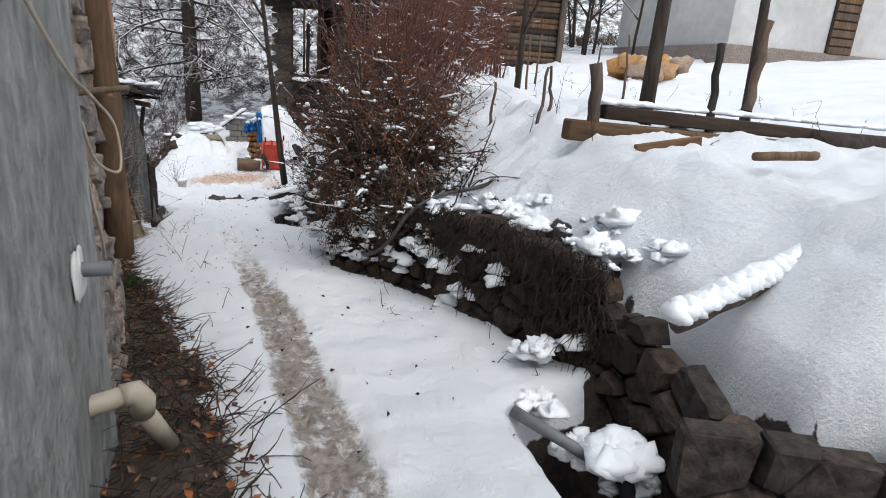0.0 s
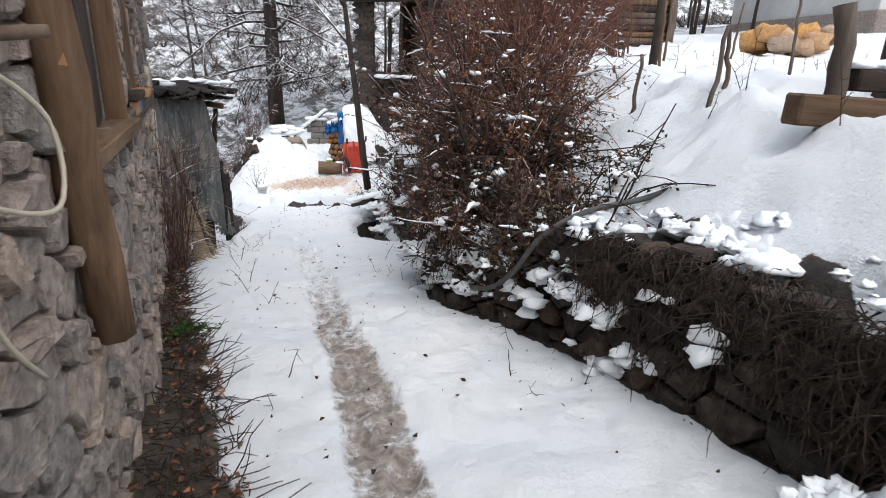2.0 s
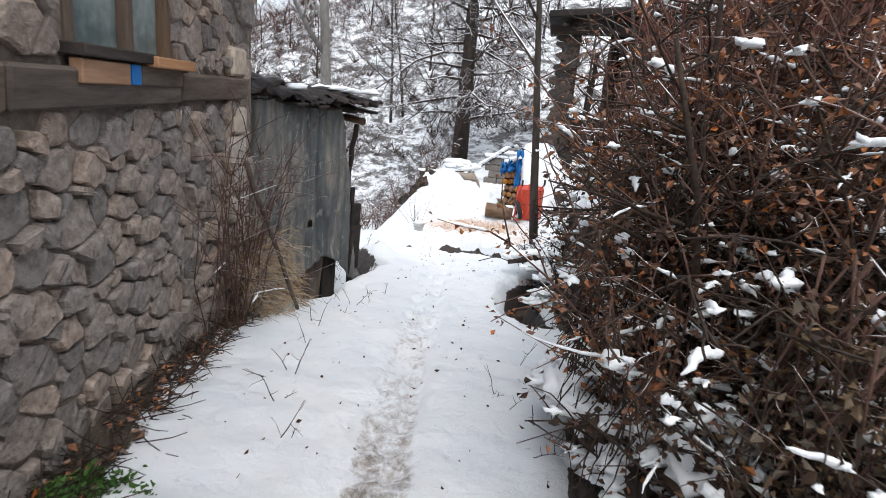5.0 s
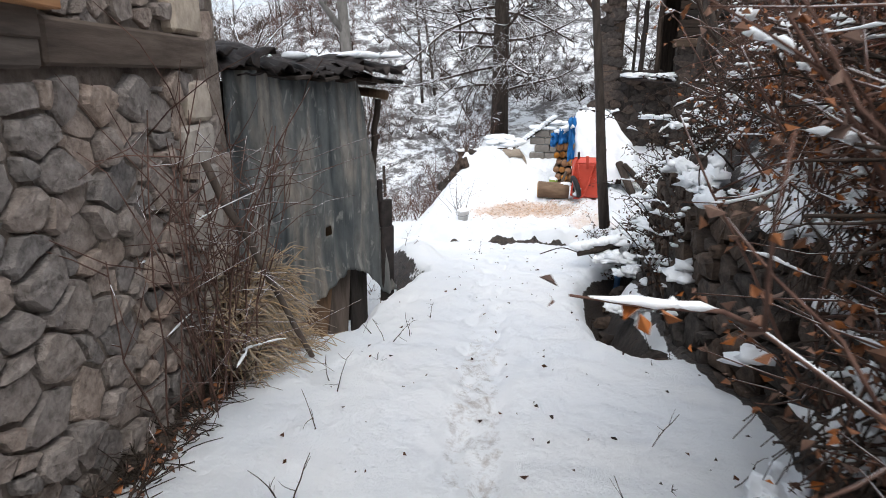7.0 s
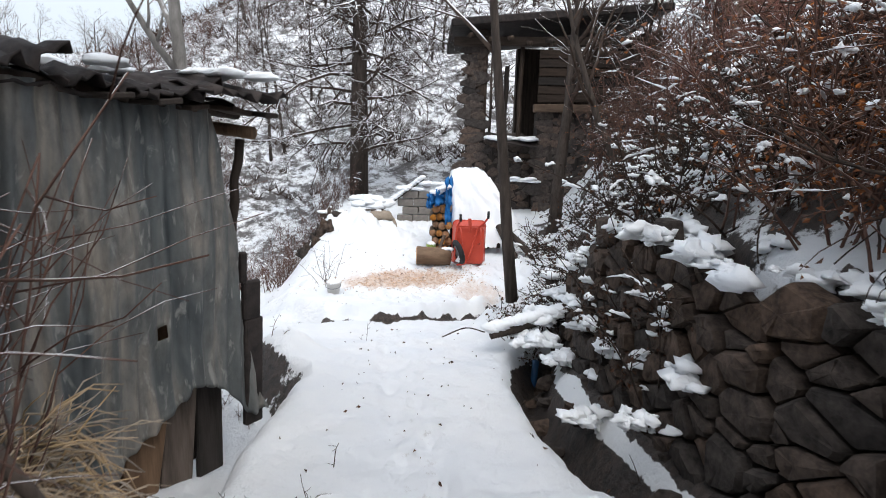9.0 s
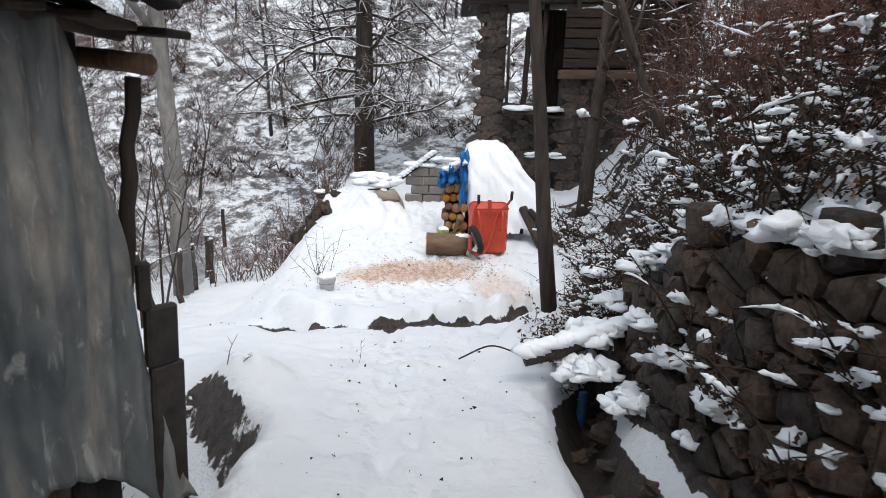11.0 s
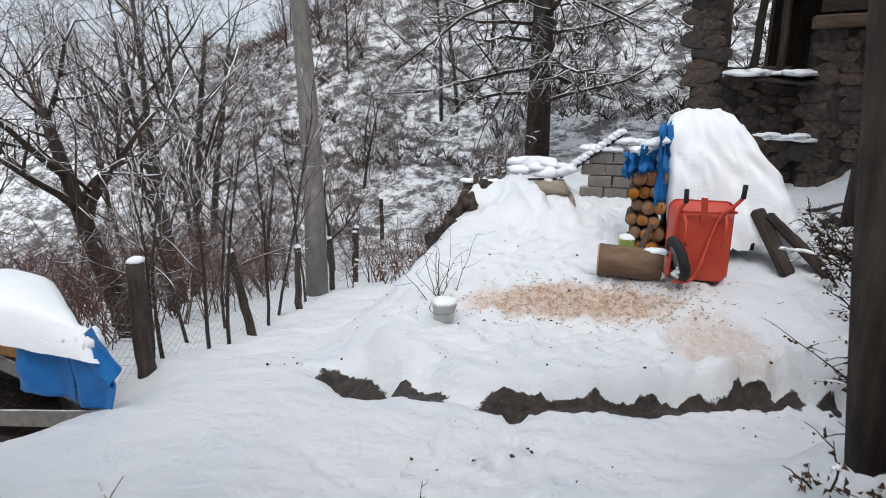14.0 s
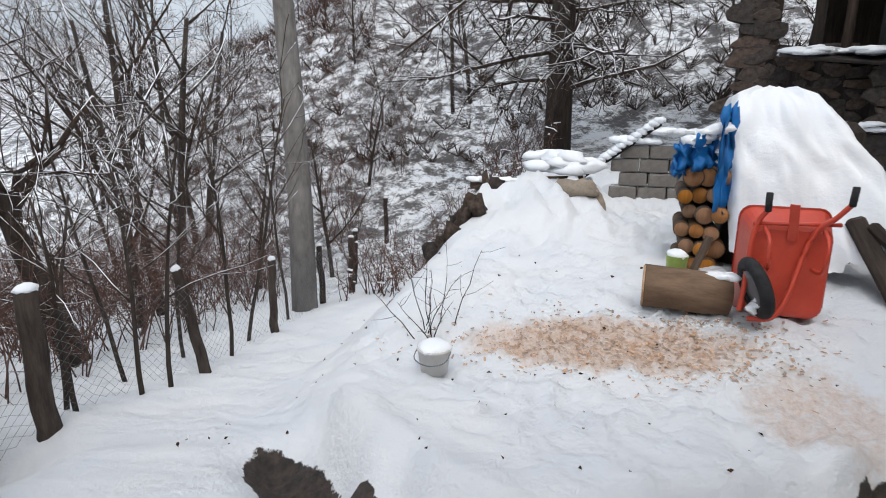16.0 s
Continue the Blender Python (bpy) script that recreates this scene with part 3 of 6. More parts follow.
def leaf_into(verts, faces, p, size, r):
    u = Vector((r.uniform(-1, 1), r.uniform(-1, 1), r.uniform(-1, 0.3))).normalized()
    w = u.cross(Vector((r.uniform(-1, 1), r.uniform(-1, 1), r.uniform(-1, 1)))).normalized()
    n = u.cross(w) * size * 0.25
    b = len(verts)
    verts += [p, p + u * size * 0.5 + w * size * 0.3 + n, p + u * size, p + u * size * 0.5 - w * size * 0.3 + n]
    faces += [(b, b + 1, b + 2), (b, b + 2, b + 3)]


def thicket(name, label, spots, r, stems=3, height=(0.6, 1.3), lean=0.5, leaves=0, leafmat=None, snow=0, snow_size=(0.04, 0.1), radius=0.008, twigs=5, material=None, down=0.0, leafsize=0.035, category="bush", up=1.0):
    """Tangled stems that rise from the spots, with side twigs, dead leaves and lumps of caught snow."""
    ob = thing(name, label, category)
    sv, sf, lv, lf, nv, nf = [], [], [], [], [], []
    for p in spots:
        for k in range(stems):
            h = r.uniform(*height)
            d = Vector((r.uniform(-lean, lean), r.uniform(-lean, lean), up))
            pts = wander(p + Vector((r.uniform(-0.08, 0.08), r.uniform(-0.08, 0.08), -0.04)), d, h, 5, r, 0.22, -down)
            tube_into(sv, sf, pts, [radius * lerp(1, 0.4, i / 5) for i in range(6)], 4)
            for q in range(twigs):
                i = r.randint(1, 4)
                t = pts[i].lerp(pts[i + 1], r.random())
                tp = wander(t, Vector((r.uniform(-1, 1), r.uniform(-1, 1), r.uniform(-0.4, 0.9))), h * r.uniform(0.18, 0.42), 3, r, 0.3, -down)
                tube_into(sv, sf, tp, [radius * 0.55 * lerp(1, 0.4, j / 3) for j in range(4)], 3)
                for _ in range(leaves):
                    leaf_into(lv, lf, r.choice(tp) + Vector((r.uniform(-0.03, 0.03), r.uniform(-0.03, 0.03), r.uniform(-0.03, 0.02))), leafsize * r.uniform(0.6, 1.3), r)
                if r.random() < snow:
                    sz = r.uniform(*snow_size) * r.uniform(0.15, 0.36)
                    a, b = r.uniform(0.0, 0.5), r.uniform(0.55, 1.0)
                    line_pts, rad = [], []
                    for m in range(7):
                        w = lerp(a, b, m / 6) * 3
                        n = min(2, int(w))
                        rr = sz * r.uniform(0.35, 1.0) * (0.25 if m in (0, 6) else 1.0)
                        line_pts.append(tp[n].lerp(tp[n + 1], w - n) + Vector((r.uniform(-0.4, 0.4) * sz, r.uniform(-0.4, 0.4) * sz, rr * 0.6)))
                        rad.append(rr)
                    span = line_pts[6] - line_pts[0]
                    if abs(span.z) < 0.4 * span.length:
                        tube_into(nv, nf, line_pts, rad, 6)
                    c = line_pts[r.randint(1, 5)]
                    blob_into(nv, nf, c, sz * r.uniform(0.8, 1.6), sz * r.uniform(0.8, 1.6), sz * r.uniform(0.6, 1.0), r.uniform(0, 50), 0.8, 8, 6)
    tagged(from_lists("twig_tangle", sv, sf, material or M_BARKSNOW, ob), kind="stuff")
    if lv:
        tagged(from_lists("dead_foliage", lv, lf, leafmat, ob, smooth=False), kind="stuff")
    if nv:
        tagged(from_lists("caught_snow", nv, nf, M_SNOW, ob), kind="stuff")
    return ob

M_LEAF = grained("dead_leaves", (0.16, 0.07, 0.042), (0.37, 0.19, 0.115), 20, rand=0.45)
# darker copy of the dead leaves, toned down for the bank's shaded hollow
M_DARKLEAF = grained("dark_dead_leaves", (0.03, 0.018, 0.013), (0.115, 0.062, 0.041), 20, rand=0.45)
M_DRYLEAF = grained("withered_leaves", (0.09, 0.062, 0.04), (0.23, 0.165, 0.11), 20, rand=0.4)
M_TWIG = grained("brown_twigs", (0.075, 0.04, 0.032), (0.19, 0.11, 0.085), 14, snow=(0.85, 0.98))
M_ROOT = grained("hanging_roots", (0.02, 0.015, 0.012), (0.09, 0.062, 0.048), 30)
M_REDTWIG = grained("red_stems", (0.11, 0.045, 0.035), (0.25, 0.12, 0.09), 14)
M_STRAW = grained("dry_grass", (0.3, 0.22, 0.14), (0.56, 0.44, 0.32), 14, rand=0.3)
M_GREEN = grained("green_weed", (0.03, 0.075, 0.015), (0.09, 0.18, 0.04), 14)
M_LOGBARK = grained("log_bark", (0.11, 0.07, 0.045), (0.27, 0.18, 0.12), 9, (0.3, 1, 1), bumpy=0.9, dist=0.02)
M_CUT = grained("cut_wood", (0.38, 0.22, 0.12), (0.62, 0.42, 0.26), 22, rand=0.2)
M_CHIP = grained("pale_chips", (0.42, 0.27, 0.18), (0.75, 0.56, 0.43), 22, rand=0.25)
M_QUOIN = grained("pale_corner_stone", (0.34, 0.28, 0.23), (0.6, 0.52, 0.43), 14, bumpy=0.9, dist=0.02, rand=0.2)
M_FRESH = grained("split_board", (0.28, 0.13, 0.06), (0.5, 0.28, 0.15), 16, (1, 1, 0.12), rand=0.2)
M_RUBBER = grained("rubber", (0.02, 0.02, 0.022), (0.05, 0.05, 0.052), 20, rough=0.75)
M_PIPE = grained("pvc_pipe", (0.42, 0.36, 0.27), (0.56, 0.5, 0.4), 10, rough=0.5, bumpy=0.1)
M_GREYPIPE = grained("grey_pipe", (0.12, 0.13, 0.14), (0.2, 0.21, 0.22), 12, rough=0.5, bumpy=0.1)
M_LIME = grained("lime_patch", (0.55, 0.55, 0.52), (0.75, 0.75, 0.72), 14)
M_WHITEWALL = grained("whitewash", (0.55, 0.54, 0.52), (0.7, 0.69, 0.67), 3)
M_SLAB = grained("old_concrete", (0.17, 0.155, 0.14), (0.32, 0.29, 0.26), 12, bumpy=0.7, snow=(0.9, 0.98))
M_HOSE = grained("black_hose", (0.05, 0.048, 0.046), (0.1, 0.095, 0.09), 10, rough=0.6)
M_BIRCH = grained("pale_bark", (0.13, 0.12, 0.11), (0.30, 0.28, 0.26), 9, (1, 1, 0.35), bumpy=0.6, snow=(0.6, 0.8))
M_GREYBUCKET = grained("grey_bucket", (0.58, 0.55, 0.52), (0.7, 0.68, 0.65), 10, rough=0.5)
M_LIMEBUCKET = grained("lime_bucket", (0.25, 0.35, 0.05), (0.4, 0.5, 0.1), 10, rough=0.5)
M_RUST = grained("rusty_roof_sheet", (0.018, 0.016, 0.016), (0.07, 0.055, 0.05), 9, rough=0.7, metal=0.2)


def glass_material():
    m, nt, b = mat("dusty_glass", 0.15)
    c = mixc(nt, ramp(nt, tex(nt, 5, 5), [(0.4, 0.0), (0.7, 1.0)]), (0.10, 0.13, 0.13), (0.26, 0.30, 0.29))
    nt.links.new(c, b.inputs["Base Color"])
    return m


M_GLASS = glass_material()
UP = Vector((0, 0, 1))


def along(a, b, w, h):
    """Pose of a piece whose +z runs from a to b, and the length."""
    a, b = Vector(a), Vector(b)
    q = (b - a).to_track_quat("Z", "Y").to_matrix().to_4x4()
    return Matrix.Translation((a + b) / 2) @ q, (b - a).length


def plank(name, a, b, w, h, material, parent=None, bevel=0.006, spin=0.0):
    m, n = along(a, b, w, h)
    ob = part(name, box_bm(w, h, n, None, bevel), material, parent, smooth=False)
    ob.matrix_local = m @ pose(0, 0, 0, 0, 0, spin)
    return ob


def pole(name, a, b, r0, r1, material, parent=None, seed=0, crook=0.015, n=8):
    r = random.Random(seed)
    a, b = Vector(a), Vector(b)
    pts, rad = [], []
    for i in range(8):
        t = i / 7
        pts.append(a.lerp(b, t) + Vector((r.uniform(-crook, crook), r.uniform(-crook, crook), 0)) * (0 < i < 7))
        rad.append(lerp(r0, r1, t) * r.uniform(0.94, 1.06))
    return tube(name, pts, rad, material, parent, n)


def lathe(name, profile, material, parent=None, n=24, label=""):
    """Turns (radius, height) pairs about z."""
    v, f = [], []
    for r0, z in profile:
        for i in range(n):
            a = 2 * math.pi * i / n
            v.append((r0 * math.cos(a), r0 * math.sin(a), z))
    for j in range(len(profile) - 1):
        for i in range(n):
            q = (i + 1) % n
            f.append((j * n + i, j * n + q, (j + 1) * n + q, (j + 1) * n + i))
    f.append(tuple(range(n))[::-1])
    f.append(tuple((len(profile) - 1) * n + i for i in range(n)))
    ob = from_lists(name, v, f, material, parent)
    if label:
        ob["label"] = label
    return ob


# ---- stone house ----
def house_x(y):
    return line(WALL_L, y / CLIMB[0])


def house_pose(y, z, out=0.0):
    """On the house wall at world y and height z, +y pointing out over the lane."""
    e = 0.05
    t = Vector((house_x(y + e) - house_x(y - e), 2 * e, 0)).normalized()
    n = Vector((t.y, -t.x, 0))
    p = Vector((house_x(y), y, z)) + n * out
    return Matrix.Translation(p) @ Matrix((( -t.x, n.x, 0), (-t.y, n.y, 0), (0, 0, 1))).to_4x4()


def build_house():
    ob = thing("stone_house", "old rubble-stone house with a timber tie beam and patched render", "house")

    def slab(name, ya, yb, z0, z1, out, th, material, label="", steps=6):
        bm = bmesh.new()
        rows = []
        for i in range(steps + 1):
            m = house_pose(lerp(ya, yb, i / steps), 0)
            rows.append([bm.verts.new(m @ Vector((0, o, z))) for o, z in ((out, z0), (out, z1), (out - th, z1), (out - th, z0))])
        for a, b in zip(rows, rows[1:]):
            for k in range(4):
                q = (k + 1) % 4
                bm.faces.new((a[k], b[k], b[q], a[q]))
        bm.faces.new(rows[0][::-1])
        bm.faces.new(rows[-1])
        bmesh.ops.recalc_face_normals(bm, faces=bm.faces)
        return part(name, bm, material, ob, label, smooth=False)
    # mortar core, left open at the window and the boarded opening
    WIN, OPN = (0.76, 1.72, 1.5, 2.6), (-1.5, -0.2, 1.44, 2.7)
    slab("wall", -2.6, OPN[0], -0.6, 3.15, 0.0, 0.5, M_MORTAR)
    slab("wall", OPN[0], OPN[1], -0.6, OPN[2], 0.0, 0.5, M_MORTAR)
    slab("wall", OPN[0], OPN[1], OPN[3], 3.15, 0.0, 0.5, M_MORTAR)
    slab("wall", OPN[1], WIN[0], -0.6, 3.15, 0.0, 0.5, M_MORTAR)
    slab("wall", WIN[0], WIN[1], -0.6, WIN[2], 0.0, 0.5, M_MORTAR)
    slab("wall", WIN[0], WIN[1], WIN[3], 3.15, 0.0, 0.5, M_MORTAR)
    slab("wall", WIN[1], 3.02, -1.0, 3.15, 0.0, 0.5, M_MORTAR)
    slab("rendered_wall", -9, -2.55, -0.3, 3.15, 0.1, 0.6, M_PLASTER, "cracked grey cement render", 10)
    # end walls and roof that close the house
    for y, d in ((3.0, -0.02), (-9, 0.5)):
        m = house_pose(y, 0)
        w = part("wall", box_bm(5, 0.5, 4.3, None), M_MORTAR, ob, smooth=False)
        w.matrix_local = Matrix.Translation(m @ Vector((0, -2.55, 0.99))) @ m.to_3x3().to_4x4() @ pose(0, 0, 0, 0, 0, 90)
    roof = part("roof", box_bm(6.2, 13.4, 0.16, pose(0, 0, 0, 0, 6, 0), 0.02), M_RUST, ob, smooth=False)
    roof.matrix_local = pose(-3.25, -3.0, 3.36, 0, 0, 8)
    r = random.Random(11)

    def inside(b, y, z, g=0.06):
        return b[0] - g < y < b[1] + g and b[2] - g < z < b[3] + g

    def skip(s, z):
        y = -2.53 + s
        return inside(WIN, y, z) or inside(OPN, y, z) or (1.26 < z < 1.46 and y > -0.12) or z < -0.148 * y - 0.35
    rubble(ob, lambda s, z: house_pose(-2.53 + s, z) @ Matrix.Diagonal((-1, 1, 1, 1)), 5.5, -0.75, 3.1, 0.112, M_MASONRY, r, (0.01, 0.06), lambda s, z: 2.3 < s < 5.35 and z < 2.0, skip, 0.0, 0.010)
    # quoins at the far corner
    for i in range(9):
        q = part("quoin", box_bm(0.22 if i % 2 else 0.34, 0.09, 0.2, None, 0.02), M_QUOIN, ob, smooth=False)
        q.matrix_local = house_pose(2.9 - (0 if i % 2 else 0.05), -0.35 + 0.215 * i + (0.2 if i > 7 else 0), 0.02) @ pose(0, 0, 0, 0, r.uniform(-2, 2), 0)
    # tie beam in three lengths
    for ya, yb, za, zb in ((-0.15, 0.35, 1.34, 1.36), (0.37, 1.75, 1.36, 1.37), (1.77, 3.0, 1.38, 1.39)):
        a, b = house_pose(ya, za) @ Vector((0, 0.0, 0)), house_pose(yb, zb) @ Vector((0, 0.0, 0))
        plank("tie_beam", a, b, 0.11, 0.15, M_OLDWOOD, ob, 0.012, 4)
    # the glazed window
    win = new("window")
    win.parent = ob
    y0, y1, z0, z1 = WIN

    def strip(name, ya, za, yb, zb, w, d, out, material, parent=win):
        a, b = house_pose(ya, za, out).translation, house_pose(yb, zb, out).translation
        m, n = along(a, b, w, d)
        o = part(name, box_bm(w, d, n, None, 0.005), material, parent, smooth=False)
        if abs(za - zb) < abs(ya - yb):
            h = house_pose((ya + yb) / 2, (za + zb) / 2, out)
            m = h @ pose(0, 0, 0, 0, 90, 0)
        else:
            m = house_pose((ya + yb) / 2, (za + zb) / 2, out)
        o.matrix_local = m
        return o
    for y in (y0 + 0.03, 1.27, y1 - 0.03):
        strip("frame", y, z0, y, z1, 0.06, 0.09, -0.03, M_OLDWOOD)
    strip("frame", y0, z1 - 0.03, y1, z1 - 0.03, 0.06, 0.085, -0.03, M_OLDWOOD)
    strip("sill", y0 - 0.04, z0 + 0.0, 1.3, z0 + 0.0, 0.045, 0.16, 0.02, M_DARKWOOD)
    strip("sill", 1.3, z0 - 0.01, y1 + 0.06, z0 - 0.01, 0.05, 0.18, 0.03, M_FRESH)
    strip("board", y0 - 0.02, z0 - 0.075, 1.12, z0 - 0.075, 0.09, 0.05, 0.05, M_FRESH)
    strip("board", 1.14, z0 - 0.075, 1.22, z0 - 0.075, 0.088, 0.05, 0.052, M_BLUE)
    strip("board", 1.24, z0 - 0.075, y1 + 0.02, z0 - 0.075, 0.09, 0.05, 0.045, M_OLDWOOD)
    for ya, yb in ((y0 + 0.06, 1.24), (1.3, y1 - 0.06)):
        p = part("pane", box_bm(yb - ya, 0.006, z1 - z0 - 0.06), M_GLASS, win, smooth=False)
        p.matrix_local = house_pose((ya + yb) / 2, (z0 + z1) / 2, -0.035)
    # the boarded opening
    opn = new("boarded_opening")
    opn.parent = ob
    y = OPN[0] + 0.06
    for k in range(6):
        w = (OPN[1] - OPN[0]) / 6 * 0.96
        strip("board", y, OPN[2] + 0.02, y + 0.01, OPN[3], w, 0.03, -0.06 - 0.012 * (k % 2), M_DARKWOOD if k % 3 else M_OLDWOOD, opn)
        y += (OPN[1] - OPN[0]) / 6
    strip("sill", OPN[0] - 0.05, OPN[2] - 0.02, OPN[1] + 0.1, OPN[2] - 0.02, 0.06, 0.14, 0.01, M_OLDWOOD, opn)
    strip("jamb", OPN[1] + 0.03, OPN[2], OPN[1] + 0.03, OPN[3], 0.07, 0.1, 0.0, M_OLDWOOD, opn)
    strip("loose_board", -1.72, 1.72, -1.72, 2.7, 0.15, 0.05, 0.09, M_FRESH, opn)
    strip("loose_board", -1.55, 1.9, -1.55, 2.7, 0.05, 0.05, 0.12, M_FRESH, opn)
    pole("prop_log", house_pose(-1.92, 2.75, 0.09).translation, house_pose(-1.58, 0.9, 0.08).translation, 0.06, 0.066, M_OLDWOOD, ob, 3)
    return ob


build_house()


def build_pipes():
    w = thing("drain_pipe", "dirty white plastic drain pipe with an elbow out of the wall", "pipe")
    a = lay(-0.05, -3.04, 0.35)
    b = lay(0.13, -2.95, 0.37)
    e = lay(0.21, -2.72, 0.06)
    tube("pipe", [a, a.lerp(b, 0.5), b], 0.036, M_PIPE, w, 14)
    tube("elbow", [b - (b - a) * 0.12, b + (b - a) * 0.1, b + Vector((0.04, 0, -0.03)), b.lerp(e, 0.3)], [0.043, 0.043, 0.043, 0.042], M_PIPE, w, 14)
    tube("pipe", [b.lerp(e, 0.25), e], 0.036, M_PIPE, w, 14)
    s = thing("pipe_stub", "grey plastic pipe stub in a lime-plastered hole", "pipe")
    m = house_pose(-2.9, 1.27, 0.105)
    tube("stub", [m @ Vector((0, -0.05, 0)), m @ Vector((0, 0.09, 0))], 0.024, M_GREYPIPE, s, 14)
    v, f = [], []
    blob_into(v, f, (0, 0, 0), 0.075, 0.011, 0.12, 4.2, 0.25, 16, 8)
    q = from_lists("lime_patch", v, f, M_LIME, s)
    q.matrix_local = m @ pose(0.01, 0, -0.04)
    c = thing("cable", "pale loose cable hanging in a loop on the wall", "cable")
    pts = curve_pts([house_pose(y, z, o).translation for y, z, o in ((-3.6, 2.3, 0.11), (-2.9, 1.9, 0.12), (-2.3, 1.76, 0.1), (-2.05, 1.62, 0.14), (-2.1, 1.44, 0.15), (-2.35, 1.52, 0.1), (-2.45, 1.68, 0.08), (-2.35, 1.42, 0.07), (-2.28, 1.22, 0.08), (-2.1, 1.04, 0.06))], 6)
    tube("strand", pts, 0.006, M_PIPE, c, 6)
    k = thing("peg", "rough wooden peg in the wall", "peg")
    pole("stick", house_pose(-2.35, 1.76, -0.03).translation, house_pose(-2.2, 1.79, 0.22).translation, 0.016, 0.012, M_OLDWOOD, k, 5, 0.003)


build_pipes()


# ---- tin shed ----
def shed_at(s, out, z):
    """A place on the shed's front: s along the sheet, out towards the lane."""
    return Vector((-2.0 + 0.527 * s + 0.85 * out, 4.09 + 0.85 * s - 0.527 * out, z))


def build_shed():
    ob = thing("tin_shed", "leaning shed of dented galvanised sheet under a ragged roof", "shed")
    v, f = [], []
    cols, rows = 72, 64
    for i in range(cols + 1):
        for j in range(rows + 1):
            t = j / rows
            s = i / cols * lerp(1.54, 1.19, t ** 0.8)
            bot = line(((0, -0.95), (0.42, -0.93), (0.47, -0.86), (0.62, -0.70), (0.78, -0.56), (0.9, -0.47), (0.97, -0.42), (1.12, -0.46), (1.25, -0.55), (1.38, -0.72), (1.6, -0.78)), s) + 0.035 * nz(s * 11, 0.3) + 0.02 * nz(s * 31, 0.7)
            top = 1.33 - 0.06 * s + 0.02 * nz(s * 5, 2.2)
            z = lerp(bot, top, t)
            o = 0.016 * math.sin(s * 62 + 1.4 * nz(z * 0.9, 1)) + 0.06 * nz(s * 1.7, z * 1.1, 2) + 0.028 * nz(s * 4.5, z * 2.6, 4) + 0.01 * nz(s * 11, z * 7, 1)
            o += 0.05 * max(0.0, nz(s * 3 + z * 1.4, z * 0.5, 7)) - 0.5 * max(0.0, 0.14 - s) + 0.10 * max(0, 0.22 - t) * math.sin(s * 9)
            v.append(shed_at(s, o, z))
    for i in range(cols):
        for j in range(rows):
            a = i * (rows + 1) + j
            if 40 <= i <= 41 and 17 <= j <= 19:
                continue
            f.append((a, a + rows + 1, a + rows + 2, a + 1))
    sheet = from_lists("sheet", v, f, M_TIN, ob)
    sheet.modifiers.new("thick", "SOLIDIFY").thickness = 0.004
    # sheet folded round the near corner
    v, f = [], []
    for i in range(9):
        for j in range(13):
            v.append(shed_at(-0.01 - 0.1 * i / 8, -0.07 - 0.8 * i / 8 + 0.02 * nz(i, j * 0.6), lerp(-0.9, 1.36, j / 12)))
    for i in range(8):
        for j in range(12):
            a = i * 13 + j
            f.append((a, a + 13, a + 14, a + 1))
    side = from_lists("side_sheet", v, f, M_TIN, ob)
    side.modifiers.new("thick", "SOLIDIFY").thickness = 0.004
    # boards behind the torn foot of the sheet
    for k, (s0, w, mtl) in enumerate(((0.5, 0.3, M_OLDWOOD), (0.78, 0.24, M_OLDWOOD), (1.0, 0.22, M_OLDWOOD), (1.22, 0.2, M_DARKWOOD))):
        m = Matrix((( 0.527, 0.85, 0), (0.85, -0.527, 0), (0, 0, 1))).to_4x4()
        b = part("inner_board", box_bm(w, 0.035, 1.2, pose(0, 0, 0, 0, 16 - 5 * k, 0), 0.008), mtl, ob, smooth=False)
        b.matrix_local = Matrix.Translation(shed_at(s0, -0.12 - 0.02 * k, -0.55)) @ m
    m = Matrix(((0.527, -0.85, 0), (0.85, 0.527, 0), (0, 0, 1))).to_4x4()
    body = part("shed_body", box_bm(1.35, 1.3, 2.3, None, 0.02), M_DARKWOOD, ob, smooth=False)
    body.matrix_local = Matrix.Translation(shed_at(0.68, -0.88, 0.1)) @ m
    # dark strip that ends the wall, in two pieces
    for z0, z1, w in ((-0.85, -0.1, 0.15), (-0.105, 0.16, 0.14), (0.15, 0.36, 0.05)):
        e = part("end_strip", box_bm(w, 0.05, z1 - z0, None, 0.012), M_RUST, ob, smooth=False)
        e.matrix_local = Matrix.Translation(shed_at(1.47 - (0.06 if w < 0.1 else 0), -0.03, (z0 + z1) / 2)) @ m @ pose(0, 0, 0, 0, 2, 0)
    pole("eave_post", shed_at(1.42, -0.2, 0.15), shed_at(1.48, -0.1, 1.08), 0.034, 0.03, M_DARKWOOD, ob, 9)
    pole("eave_log", shed_at(1.3, -0.75, 1.2), shed_at(1.46, 0.05, 1.12), 0.04, 0.04, M_OLDWOOD, ob, 4)
    pole("wall_plate", shed_at(0.05, -0.05, 1.33), shed_at(1.42, -0.05, 1.24), 0.035, 0.04, M_DARKWOOD, ob, 6)
    r = random.Random(5)
    # ragged corrugated roof sheets
    for k, (s0, s1, z, over, tilt) in enumerate(((-0.25, 0.36, 1.42, 0.16, 0.07), (0.3, 0.8, 1.36, 0.13, -0.02), (0.66, 1.12, 1.37, 0.2, 0.05), (0.95, 1.5, 1.38, 0.3, 0.0), (-0.5, 0.1, 1.47, 0.05, 0.02), (0.1, 1.3, 1.34, 0.05, 0.0))):
        w, fc = [], []
        ni, nj = 22, 14
